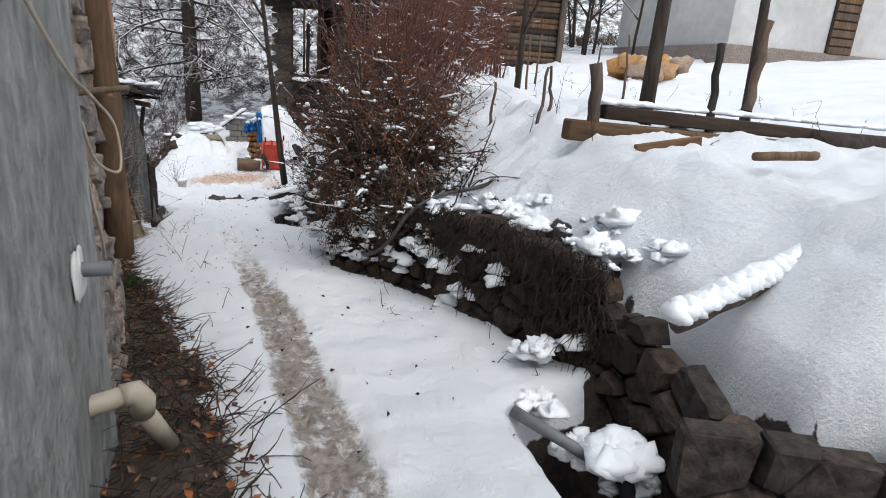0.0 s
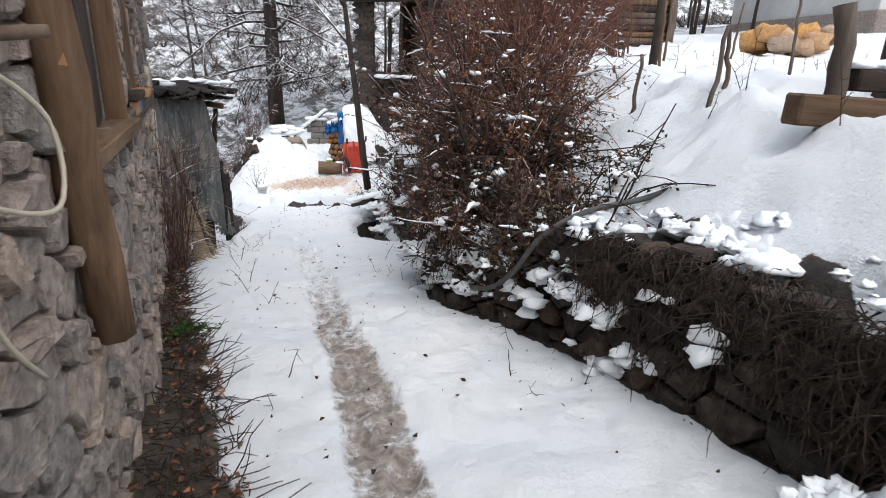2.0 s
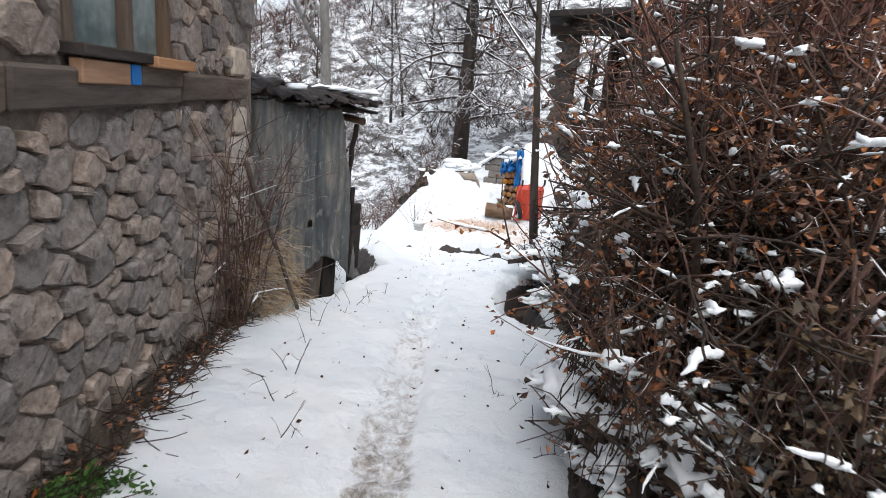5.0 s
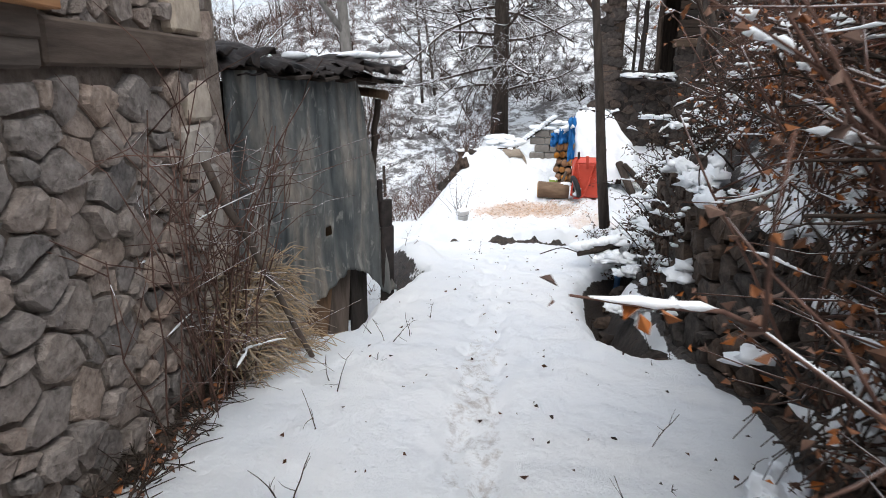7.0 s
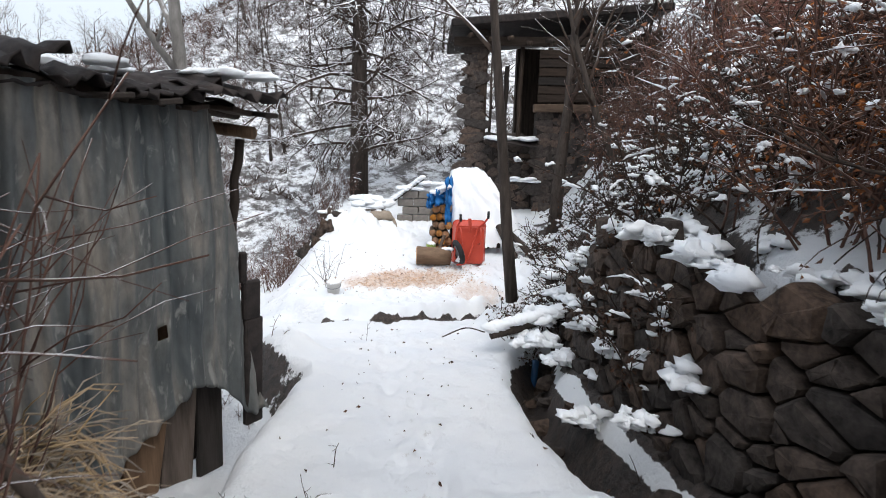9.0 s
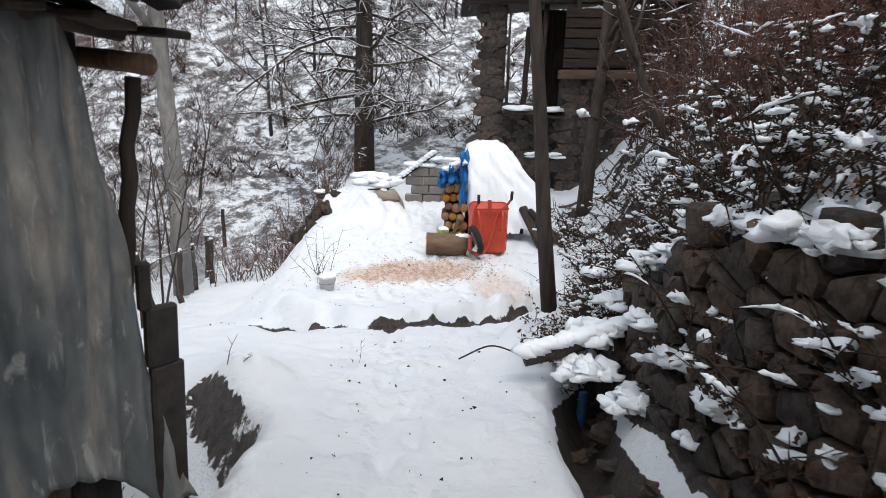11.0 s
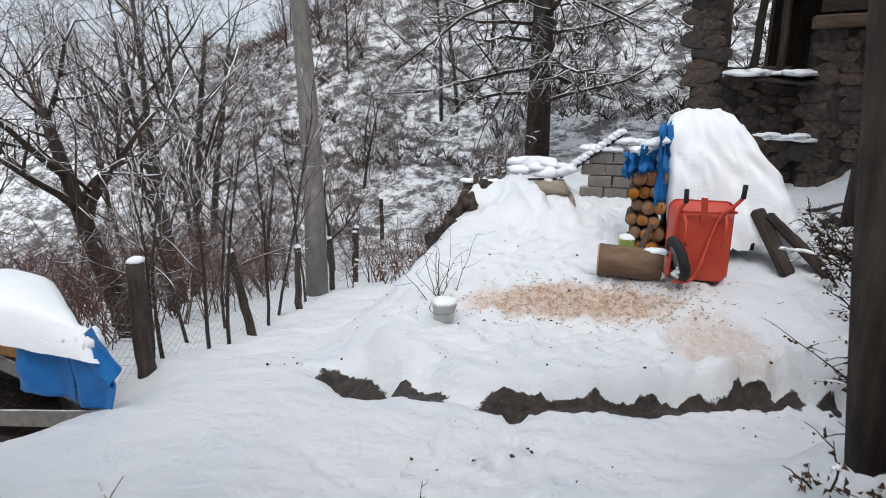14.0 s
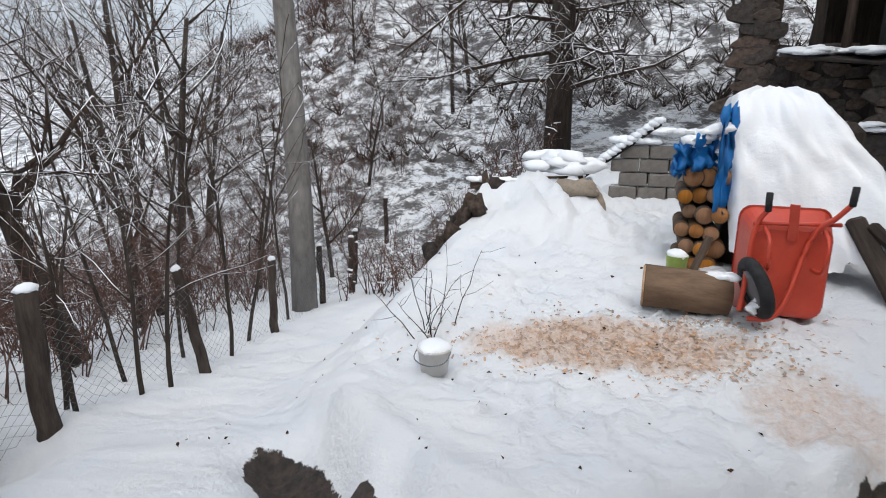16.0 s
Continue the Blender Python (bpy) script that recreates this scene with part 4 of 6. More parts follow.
        for i in range(ni + 1):
            for j in range(nj + 1):
                s = lerp(s0, s1, i / ni)
                o = lerp(-1.5, over + 0.06 * nz(i * 0.7, k) + 0.03 * nz(i * 1.9, k + 2), j / nj)
                fold = sstep(0.78, 1.0, j / nj)
                w.append(shed_at(s, o, z + tilt * (i / ni - 0.5) * 2 - 0.05 * o + 0.016 * math.sin(i * 1.9) - fold * (0.045 + 0.06 * nz(i * 0.35, k + 4)) + 0.05 * nz(i * 0.22, j * 0.35, k) + 0.02 * nz(i * 0.9, j * 0.8, k + 5)))
        for i in range(ni):
            for j in range(nj):
                a = i * (nj + 1) + j
                fc.append((a, a + nj + 1, a + nj + 2, a + 1))
        t = from_lists("roof_sheet", w, fc, M_RUST, ob)
        t.modifiers.new("thick", "SOLIDIFY").thickness = 0.012
    for k in range(5):
        a = shed_at(0.5 + 0.24 * k, -0.6, 1.3)
        plank("roof_board", a, shed_at(0.55 + 0.24 * k, 0.12 + 0.1 * r.random(), 1.27 - 0.01 * k), r.uniform(0.1, 0.16), 0.03, M_DARKWOOD, ob, 0.006, r.uniform(-10, 10))
    v, f = [], []
    for k in range(16):
        s = r.choice((r.uniform(1.15, 1.45), r.uniform(0.2, 1.4)))
        blob_into(v, f, shed_at(s, r.uniform(-0.7, 0.1) + (0.12 if s > 1.15 else 0), 1.43 + 0.02 * r.random()), 0.11, 0.1, 0.04, k * 3.3, 0.4)
    from_lists("roof_snow", v, f, M_SNOW, ob)


build_shed()


# ---- dry-stone wall along the lane ----
def bank_pose(s, z):
    y = -3.8 + s
    e = 0.06
    t = Vector((line(FOOT, y + e) - line(FOOT, y - e), 2 * e, 0)).normalized()
    n = Vector((-t.y, t.x, 0))
    p = lay(line(FOOT, y), y, z) - n * (0.02 + 0.12 * max(0, z))
    return Matrix.Translation(p) @ Matrix(((t.x, n.x, 0), (t.y, n.y, 0), (0, 0, 1))).to_4x4()


def build_bank():
    ob = thing("dry_stone_wall", "dark dry-stone retaining wall of rough boulders", "wall", kind="structure")
    r = random.Random(21)

    def skip(s, z):
        y = -3.8 + s
        low = -0.55 if y < -2.2 else (-0.35 if y > 3.9 else -0.05)
        return y < -3.5 or z > line(WALL_TOP, y) - (0.04 if y > -1.4 else 0.14) + 0.06 * nz(y * 2, 3) or z < low
    rubble(ob, bank_pose, 11.3, -0.75, 1.25, 0.15, M_ROCK, r, (0.03, 0.1), lambda s, z: 4.0 < s < 10.2, skip, 0.06, 0.010)

    def pit_pose(s, z):
        p = lay(lerp(4.4, 2.36, s / 2.3), lerp(-4.35, -3.45, s / 2.3), z)
        return Matrix.Translation(p) @ Matrix(((-0.91, -0.4, 0), (0.4, -0.91, 0), (0, 0, 1))).to_4x4()
    rubble(ob, pit_pose, 2.3, -0.75, 0.0, 0.14, M_ROCK, r, (0.03, 0.1), lambda s, z: True, None, 0.06, 0.010)


build_bank()


def build_bank_snow():
    """Snow that hangs over the wall's edge and lies on its ledges."""
    r = random.Random(31)
    v, f = [], []
    y = -2.3
    while y < 7.4:
        fx, wt = line(FOOT, y), line(WALL_TOP, y)
        bushy = 0.4 < y < 6.8
        for k in range(1 if bushy else (0, 1, 3)[int(3 * (0.5 + 0.5 * max(-0.99, min(0.99, 1.6 * nz(y * 2.1, 8.3)))))]):
            sz = 0.025 + 0.075 * r.random() ** 2
            dx = r.uniform(0.0, 0.42)
            x = fx + dx
            z = wt - 0.16 * max(0.0, 0.05 - dx) + 0.5 * max(0, dx - 0.25) + r.uniform(-0.04, 0.03)
            for _ in range(4):
                q = sz * r.uniform(0.4, 0.9)
                blob_into(v, f, lay(x + r.uniform(-sz, sz), y + r.uniform(-0.1, 0.1), z + r.uniform(-0.03, 0.02)), q * r.uniform(0.9, 1.6), q * r.uniform(0.9, 1.6), q * r.uniform(0.7, 1.0), r.uniform(0, 99), 0.65, 10, 7)
        if r.random() < 0.16:
            z = r.uniform(0.1, max(0.2, wt - 0.1))
            for k in range(r.randint(1, 4)):
                sz = r.uniform(0.025, 0.06)
                m = bank_pose(y + 3.8 + r.uniform(-0.1, 0.1), z + r.uniform(-0.05, 0.05))
                blob_into(v, f, m @ Vector((0, r.uniform(0.05, 0.16), 0)), sz * 1.5, sz * 1.3, sz * 0.8, r.uniform(0, 99), 0.5, 8, 5)
        y += 0.075
    # lumps at the foot, on the boulders and over the pit
    for x, y, z, s in ((1.05, 4.4, 0.34, 0.1), (1.9, -0.35, 0.42, 0.14), (1.97, -0.65, 0.36, 0.15), (2.05, -0.95, 0.2, 0.1), (1.84, -0.1, 0.45, 0.12), (1.95, -0.75, 0.08, 0.09), (1.5, 0.55, 0.25, 0.12), (1.38, 0.85, 0.3, 0.13), (1.2, 1.25, 0.42, 0.17), (1.15, 1.5, 0.4, 0.15), (1.2, 1.75, 0.3, 0.15),
                       (2.05, -2.15, 0.15, 0.12), (1.35, 3.35, 0.02, 0.16), (1.25, 6.0, 0.6, 0.16), (1.35, 6.6, 0.7, 0.17), (1.3, 5.5, 0.5, 0.14), (1.45, 3.05, 0.02, 0.17), (1.28, 3.7, 0.0, 0.15), (1.5, 2.7, 0.03, 0.14), (1.9, -2.55, -0.02, 0.14), (2.2, -2.9, -0.25, 0.13), (2.0, -2.75, -0.15, 0.12),
                       (0.95, 6.8, 0.3, 0.2), (1.1, 6.3, 0.25, 0.16), (1.15, 7.2, 0.5, 0.22), (1.45, 7.6, 0.7, 0.2), (1.0, 5.2, 0.1, 0.12)):
        for k in range(22):
            a, w = r.uniform(0, 6.28), s * r.random() ** 0.7
            q = s * r.uniform(0.16, 0.42)
            blob_into(v, f, lay(x + w * math.cos(a), y + 1.1 * w * math.sin(a), z + r.uniform(-0.05, 0.02)), q * r.uniform(0.8, 1.5), q * r.uniform(0.8, 1.5), q * r.uniform(0.6, 1.1), r.uniform(0, 99), 0.6, 11, 8)
    ob = from_lists("snow_ledges", v, f, M_SNOW)
    tagged(ob, "lumps of snow lying on the wall's ledges and edge", "snow", kind="stuff")


build_bank_snow()


def bank_spot(y, dx, dz=0.0):
    x = line(FOOT, y) + dx
    return on(x, y, dz)


def build_bushes():
    r = random.Random(41)
    spots = [bank_spot(r.uniform(0.8, 2.5), r.uniform(0.05, 0.8)) for _ in range(120)]
    thicket("large_bush", "tall tangled bush with rust-brown dead leaves and caught snow", spots, r, 3, (0.5, 1.6), 0.45, 8, M_LEAF, 0.34, (0.02, 0.07), 0.009, 7, M_TWIG)
    # the hollow's shade is put into this bush's dark stems and leaves
    spots = [bank_spot(r.uniform(-0.2, 1.4), r.uniform(0.1, 0.65)) for _ in range(55)]
    thicket("low_bush", "low bramble bush heavy with snow over the wall", spots, r, 3, (0.3, 0.8), 0.9, 3, M_DARKLEAF, 0.5, (0.035, 0.10), 0.008, 6, M_ROOT, down=0.12)
    spots = [bank_spot(r.uniform(2.3, 4.8), r.uniform(0.32, 1.25)) for _ in range(120)]
    thicket("bramble_bush", "dense brown bramble with dead leaves over the stone wall", spots, r, 3, (0.5, 1.3), 0.7, 5, M_LEAF, 0.16, (0.03, 0.09), 0.008, 6, M_TWIG, down=0.06)
    spots = [bank_spot(r.uniform(4.6, 10.2), r.uniform(0.0, 2.0)) for _ in range(230)]
    thicket("snowy_bush", "dark bush with dead leaves and thick lumps of snow", spots, r, 3, (0.35, 1.0), 0.8, 5, M_DARKLEAF, 0.48, (0.04, 0.10), 0.008, 6, M_ROOT, down=0.08)
    spots = [bank_spot(r.uniform(4.5, 10.0), r.uniform(1.5, 3.6)) for _ in range(120)]
    thicket("red_stem_bush", "tall bush of upright reddish bare stems", spots, r, 4, (0.9, 1.9), 0.25, 0, None, 0.2, (0.03, 0.06), 0.008, 6, M_REDTWIG)
    spots = [bank_spot(r.uniform(1.6, 2.8), r.uniform(0.3, 1.0)) for _ in range(45)]
    thicket("reed_bush", "tall thin reddish stems above the bush", spots, r, 3, (1.5, 2.7), 0.2, 1, M_LEAF, 0.08, (0.02, 0.05), 0.009, 5, M_REDTWIG)
    spots = [bank_spot(r.uniform(7.6, 12.5), r.uniform(-0.1, 2.3)) for _ in range(170)]
    thicket("ditch_bush", "dark tangled bush with broken snow above the ditch", spots, r, 3, (0.3, 0.9), 0.9, 4, M_DARKLEAF, 0.42, (0.04, 0.10), 0.009, 6, M_ROOT, down=0.08)
    spots = [bank_spot(r.uniform(8.5, 15), r.uniform(1.2, 4.2)) for _ in range(150)]
    thicket("tall_thicket", "tall dark brown thicket below the ruined house", spots, r, 3, (0.9, 2.3), 0.45, 2, M_LEAF, 0.1, (0.03, 0.09), 0.011, 7, M_TWIG)
    spots = [bank_spot(r.uniform(0.65, 2.4), r.uniform(0.4, 0.8), r.uniform(0.1, 0.5)) for _ in range(105)]
    ob = thicket("overhanging_bramble", "dark dead bramble hanging over the wall beside the lane", spots, r, 3, (0.4, 0.95), 0.8, 4, M_DARKLEAF, 0.10, (0.03, 0.09), 0.008, 8, M_ROOT, down=0.16, up=0.5)
    spots = [lay(1.8 + r.uniform(-0.14, 0.16), r.uniform(-0.05, 0.4), r.uniform(0.9, 1.25)) for _ in range(26)]
    thicket("dry_vine", "withered tan vine hanging in a curtain down the bank", spots, r, 2, (0.35, 0.75), 0.25, 5, M_DRYLEAF, 0.0, (0.02, 0.04), 0.005, 5, M_TWIG, down=0.1, up=-0.7, leafsize=0.04, category="vine")
    for k, (y, dx, h, lx, ly) in enumerate(((0.9, 0.3, 1.6, -0.12, 0.05), (1.4, 0.35, 1.8, -0.05, -0.15), (2.0, 0.3, 1.9, -0.1, 0.1), (3.1, 0.4, 1.6, -0.1, 0.0))):
        bare_tree("elder_bush", "dark crooked bare stems rising from the bank", bank_spot(y, dx), h, 0.024, 300 + k, 4, 4, (lx, ly), 0.8, 0.0, M_ROOT, M_ROOT, 0.2, 0.5, 0.4, "stems on the bank")
    # roots and dead grass hanging down the bank
    v, f = [], []
    for k in range(1500):
        y = -2.35 + 1.9 * r.random() ** 1.7
        fx, wt = line(FOOT, y), line(WALL_TOP, y)
        p = lay(fx + r.uniform(-0.04, 0.08), y, wt - 0.5 * r.random() ** 1.6) + Vector((-0.03 - 0.07 * r.random(), 0, 0))
        pts = wander(p, Vector((r.uniform(-0.5, 0.1), r.uniform(-0.8, 0.8), r.uniform(-0.9, 0.1))), 0.06 + 0.3 * r.random() ** 1.7, 4, r, 0.5, -0.3)
        q = r.uniform(0.4, 1.0)
        tube_into(v, f, pts, [0.005 * q, 0.004 * q, 0.003 * q, 0.003 * q, 0.002 * q], 3)
    for k in range(320):
        y = r.uniform(0.6, 3.2)
        fx, wt = line(FOOT, y), line(WALL_TOP, y)
        p = lay(fx + r.uniform(-0.1, 0.1), y, wt + r.uniform(-0.1, 0.3)) + Vector((-0.05, 0, 0))
        pts = wander(p, Vector((-0.2, r.uniform(-0.7, 0.7), -0.5)), r.uniform(0.08, 0.35), 4, r, 0.45, -0.25)
        tube_into(v, f, pts, [0.004, 0.004, 0.003, 0.002, 0.002], 3)
    tagged(from_lists("hanging_roots", v, f, M_ROOT), "dark roots and dead grass hanging over the bank", "roots", kind="stuff")
    h = thing("garden_hose", "black plastic hose looping over the stone wall", "hose")
    tube("hose", curve_pts([on(2.5, -0.5, -0.04), on(2.3, -0.4, 0.05), lay(1.98, -0.3, 0.88), lay(1.75, -0.2, 0.72), lay(1.62, -0.05, 0.48), lay(1.52, 0.15, 0.33), lay(1.45, 0.5, 0.26), lay(1.38, 0.85, 0.26), lay(1.3, 1.15, 0.34)], 8), 0.018, M_HOSE, h, 10)


build_bushes()


# ---- upper terrace ----
def build_terrace():
    w = thing("retaining_beams", "old timber beams holding the terrace edge, topped with snow", "beams")
    plank("upper_beam", (3.17, -0.62, 1.72), (5.3, -0.66, 1.62), 0.12, 0.11, M_DARKWOOD, w, 0.01)
    plank("lower_beam", (2.86, -0.62, 1.57), (5.3, -0.7, 1.47), 0.14, 0.16, M_OLDWOOD, w, 0.012)
    pole("trunk", (5.25, -0.72, 1.55), (7.2, -0.9, 1.5), 0.13, 0.11, M_BARK, w, 3)
    v, f = [], []
    r = random.Random(3)
    for i in range(40):
        t = i / 39
        blob_into(v, f, (lerp(3.2, 7.0, t), -0.6 + r.uniform(-0.02, 0.05), lerp(1.79, 1.68, t)), 0.1, 0.09, 0.035, i * 1.7, 0.3, 8, 5)
    from_lists("snow_cap", v, f, M_SNOW, w)
    for name, a, b, r0, mtl in (("fence_post", (3.1, -0.66, 1.4), (3.06, -0.6, 2.08), 0.055, M_OLDWOOD), ("fence_post", (4.16, -0.7, 1.4), (4.28, -0.5, 2.32), 0.035, M_DARKWOOD),
                                ("fence_post", (4.69, -0.5, 1.8), (4.78, -0.45, 2.55), 0.04, M_OLDWOOD)):
        pole("post", a, b, r0, r0 * 0.9, mtl, thing(name, "weathered wooden fence post in the snow", "post", group="terrace fence posts"), int(a[0] * 10))
    for x, y, h, lean in ((3.37, 0.47, 0.42, -0.1), (2.95, 1.1, 0.5, 0.05), (4.3, 3.2, 0.75, 0.0), (5.9, 7.35, 1.2, 0.0), (5.2, 7.6, 1.1, 0.02), (4.9, 4.2, 0.8, 0.06), (6.6, 5.2, 0.9, 0.1), (3.2, 0.4, 0.55, 0.1), (5.6, 2.6, 0.9, -0.06), (4.5, 6.5, 1.0, 0.0)):
        t = thing("stake", "thin wooden stake standing in snow", "stake", group="terrace stakes")
        p = on(x, y, -0.1)
        pole("stick", p, p + Vector((lean * h, 0, h + 0.1)), 0.02, 0.014, M_OLDWOOD, t, int(x * 31))
    # half-buried boards and the little dugout
    r2 = random.Random(8)
    b = thing("half_buried_board", "grey board half buried in snow", "board")
    plank("board", on(3.1, -1.45, 0.0), on(3.6, -1.5, 0.03), 0.05, 0.07, M_OLDWOOD, b, 0.006)
    b = thing("cut_branch", "sawn branch sticking out of snow", "branch")
    pole("wood", on(3.55, -2.05, 0.12), on(4.15, -1.95, 0.16), 0.028, 0.032, M_OLDWOOD, b, 4)
    # log cabin
    c = thing("log_cabin", "weathered log cabin with a pale empty door frame", "cabin")
    for k in range(17):
        z = 2.25 + 0.15 * k
        pole("log", (4.6, 11.2, z), (8.7, 11.2, z + 0.03), 0.082, 0.078, M_OLDWOOD if k % 3 else M_DARKWOOD, c, k, 0.01, 8)
    for x in (4.7, 8.55):
        pole("corner_post", (x, 11.08, 2.1), (x + 0.03, 11.08, 4.9), 0.1, 0.09, M_OLDWOOD, c, int(x))
    part("inner_wall", box_bm(4.0, 0.3, 2.8, pose(6.65, 11.5, 3.5)), M_DARKWOOD, c, smooth=False)
    part("side_wall", box_bm(0.3, 4.0, 2.8, pose(8.5, 13.3, 3.5)), M_DARKWOOD, c, smooth=False)
    part("roof", box_bm(5.0, 5.2, 0.14, pose(6.6, 13.2, 5.0, 8, 0, 0), 0.03), M_RUST, c, smooth=False)
    for a, b in (((6.1, 11.05, 2.2), (6.08, 11.05, 3.55)), ((6.62, 11.05, 2.2), (6.6, 11.05, 3.5)), ((6.05, 11.05, 3.52), (6.66, 11.05, 3.48)), ((6.25, 11.04, 3.1), (6.42, 11.04, 3.5))):
        plank("door_frame", a, b, 0.07, 0.05, M_CUT, c, 0.005)
    part("door_sill", box_bm(0.5, 0.1, 0.16, pose(6.36, 11.0, 2.28), 0.02), M_CUT, c, smooth=False)
    # white house
    h = thing("white_house", "whitewashed house with a stone plinth and a dark door panel", "house")
    part("wall", box_bm(9, 6, 5.5, pose(18.2, 13.4, 6.0)), M_WHITEWALL, h, smooth=False)
    part("plinth", box_bm(9.2, 6.2, 0.7, pose(18.2, 13.4, 2.95), 0.03), M_MASONRY, h, smooth=False)
    part("door", box_bm(1.0, 0.1, 2.4, pose(17.9, 10.37, 4.4), 0.01), M_DARKWOOD, h, smooth=False)
    for k in range(9):
        part("door_slat", box_bm(0.94, 0.04, 0.2, pose(17.9, 10.3, 3.4 + 0.25 * k), 0.01), M_OLDWOOD, h, smooth=False)
    part("roof", box_bm(10, 7.4, 0.2, pose(18.2, 13.4, 8.8, 4, 0, 0), 0.02), M_RUST, h, smooth=False)
    b = thing("stone_heap", "pale heap of stones by the house", "stones")
    for k in range(14):
        v, f = [], []
        blob_into(v, f, on(8.6 + r2.uniform(-0.7, 0.7), 6.5 + r2.uniform(-0.4, 0.4), 0.1 + r2.uniform(0, 0.25)), 0.25, 0.22, 0.25, k * 2.2, 0.4, 8, 6)
        from_lists("stone", v, f, M_CUT, b)


build_terrace()


# ---- woodyard ----
def build_barrow():
    """A wheelbarrow stood up on its side rim, its underside to the lane, handles up."""
    ob = thing("wheelbarrow", "red steel wheelbarrow tipped up beside the chopping log", "wheelbarrow", (0.64, 11.12, -0.93), 0)
    # tub: an open tray whose bottom faces the lane (-y); x across, z along the tub
    def ring(w, z0, z1, y, n=5, rad=0.09):
        pts = []
        for cx, cz, a0 in ((w / 2 - rad, z0 + rad, -90), (w / 2 - rad, z1 - rad, 0), (-w / 2 + rad, z1 - rad, 90), (-w / 2 + rad, z0 + rad, 180)):
            for i in range(n):
                a = radians(a0 + 90 * i / (n - 1))
                pts.append((cx + rad * math.cos(a), y, cz + rad * math.sin(a)))
        return pts
    rings = [ring(0.50, 0.10, 0.66, -0.06), ring(0.53, 0.07, 0.69, -0.045), ring(0.62, 0.0, 0.76, 0.22), ring(0.64, -0.01, 0.775, 0.225), ring(0.60, 0.015, 0.745, 0.215), ring(0.50, 0.09, 0.67, -0.03)]
    v, f = [], []
    n = len(rings[0])
    for rg in rings:
        v += rg
    for j in range(len(rings) - 1):
        for i in range(n):
            q = (i + 1) % n
            f.append((j * n + i, j * n + q, (j + 1) * n + q, (j + 1) * n + i))
    f.append(tuple(range(n)))
    f.append(tuple((len(rings) - 1) * n + i for i in reversed(range(n))))
    tub = from_lists("tub", v, f, M_RED, ob, smooth=False)
    tub.matrix_local = pose(0, 0, 0) @ Matrix.Diagonal((0.9, 1, 1, 1))
    for sx in (-1, 1):
        if sx > 0:
            bar = [(-0.22, -0.21, 0.08), (-0.08, -0.22, 0.11), (0.0, -0.18, 0.26), (0.07, -0.1, 0.5), (0.13, -0.09, 0.68), (0.21, -0.11, 0.76), (0.28, -0.14, 0.86)]
        else:
            bar = [(-0.27, -0.19, 0.12), (-0.25, -0.14, 0.3), (-0.235, -0.1, 0.6), (-0.21, -0.1, 0.72), (-0.17, -0.13, 0.80)]
        pts = curve_pts(bar, 6)
        tube("handle_bar", pts, 0.017, M_RED, ob, 10)
        g = tube("grip", [pts[-1] - Vector((0, 0, 0.01)), pts[-1] + Vector((sx * 0.004, -0.01, 0.11))], 0.021, M_RUBBER, ob, 10)
        leg = curve_pts([(sx * 0.13, -0.09, 0.42), (sx * 0.15, -0.26, 0.45), (sx * 0.16, -0.27, 0.62), (sx * 0.17, -0.1, 0.68)], 6)
        tube("leg", leg, 0.012, M_RED, ob, 8)
    tube("cross_bar", [(-0.24, -0.085, 0.7), (0.26, -0.085, 0.72)], 0.013, M_RED, ob, 8)
    plank("bracket", (0.0, -0.09, 0.6), (-0.02, -0.12, 0.84), 0.06, 0.012, M_RED, ob, 0.003)
    wheel = new("wheel")
    wheel.parent = ob
    wheel.matrix_local = pose(-0.19, -0.19, 0.29, 0, 72, 14) @ Matrix.Scale(1.2, 4)
    prof = [(0.10 + 0.038 + 0.038 * math.cos(a), 0.036 * math.sin(a)) for a in [2 * math.pi * i / 14 for i in range(15)]]
    v, f = [], []
    m = 28
    for r0, z in prof:
        v += [(r0 * math.cos(2 * math.pi * i / m), r0 * math.sin(2 * math.pi * i / m), z) for i in range(m)]
    for j in range(len(prof) - 1):
        for i in range(m):
            q = (i + 1) % m
            f.append((j * m + i, j * m + q, (j + 1) * m + q, (j + 1) * m + i))
    from_lists("tyre", v, f, M_RUBBER, wheel)
    lathe("rim", [(0.02, -0.03), (0.05, -0.022), (0.1, -0.024), (0.106, 0.0), (0.1, 0.024), (0.05, 0.022), (0.02, 0.03)], M_GREYPIPE, wheel, 20)
    v, f = [], []
    for k in range(4):
        blob_into(v, f, (-0.19 + 0.02 * k, -0.21, 0.14 + 0.035 * k), 0.045, 0.04, 0.035, k * 5.1, 0.5)
    from_lists("caught_snow", v, f, M_SNOW, ob)


def log_round(name, label, a, b, rad, seed, parent=None, category="log"):
    """A sawn log: bark tube with pale cut ends."""
    r = random.Random(seed)
    ob = parent or thing(name, label, category)
    a, b = Vector(a), Vector(b)
    d = (b - a).normalized()
    tube("bark", [a, a.lerp(b, 0.3), a.lerp(b, 0.7), b], [rad * r.uniform(0.95, 1.05) for _ in range(4)], M_FRESH if not parent else M_OLDWOOD, ob, 14)
    for p, s in ((a, -1), (b, 1)):
        tube("cut_end", [p - d * 0.01 * s, p + d * 0.006 * s], [rad * 0.93, rad * 0.9], M_FRESH if parent else M_CUT, ob, 14)
    return ob


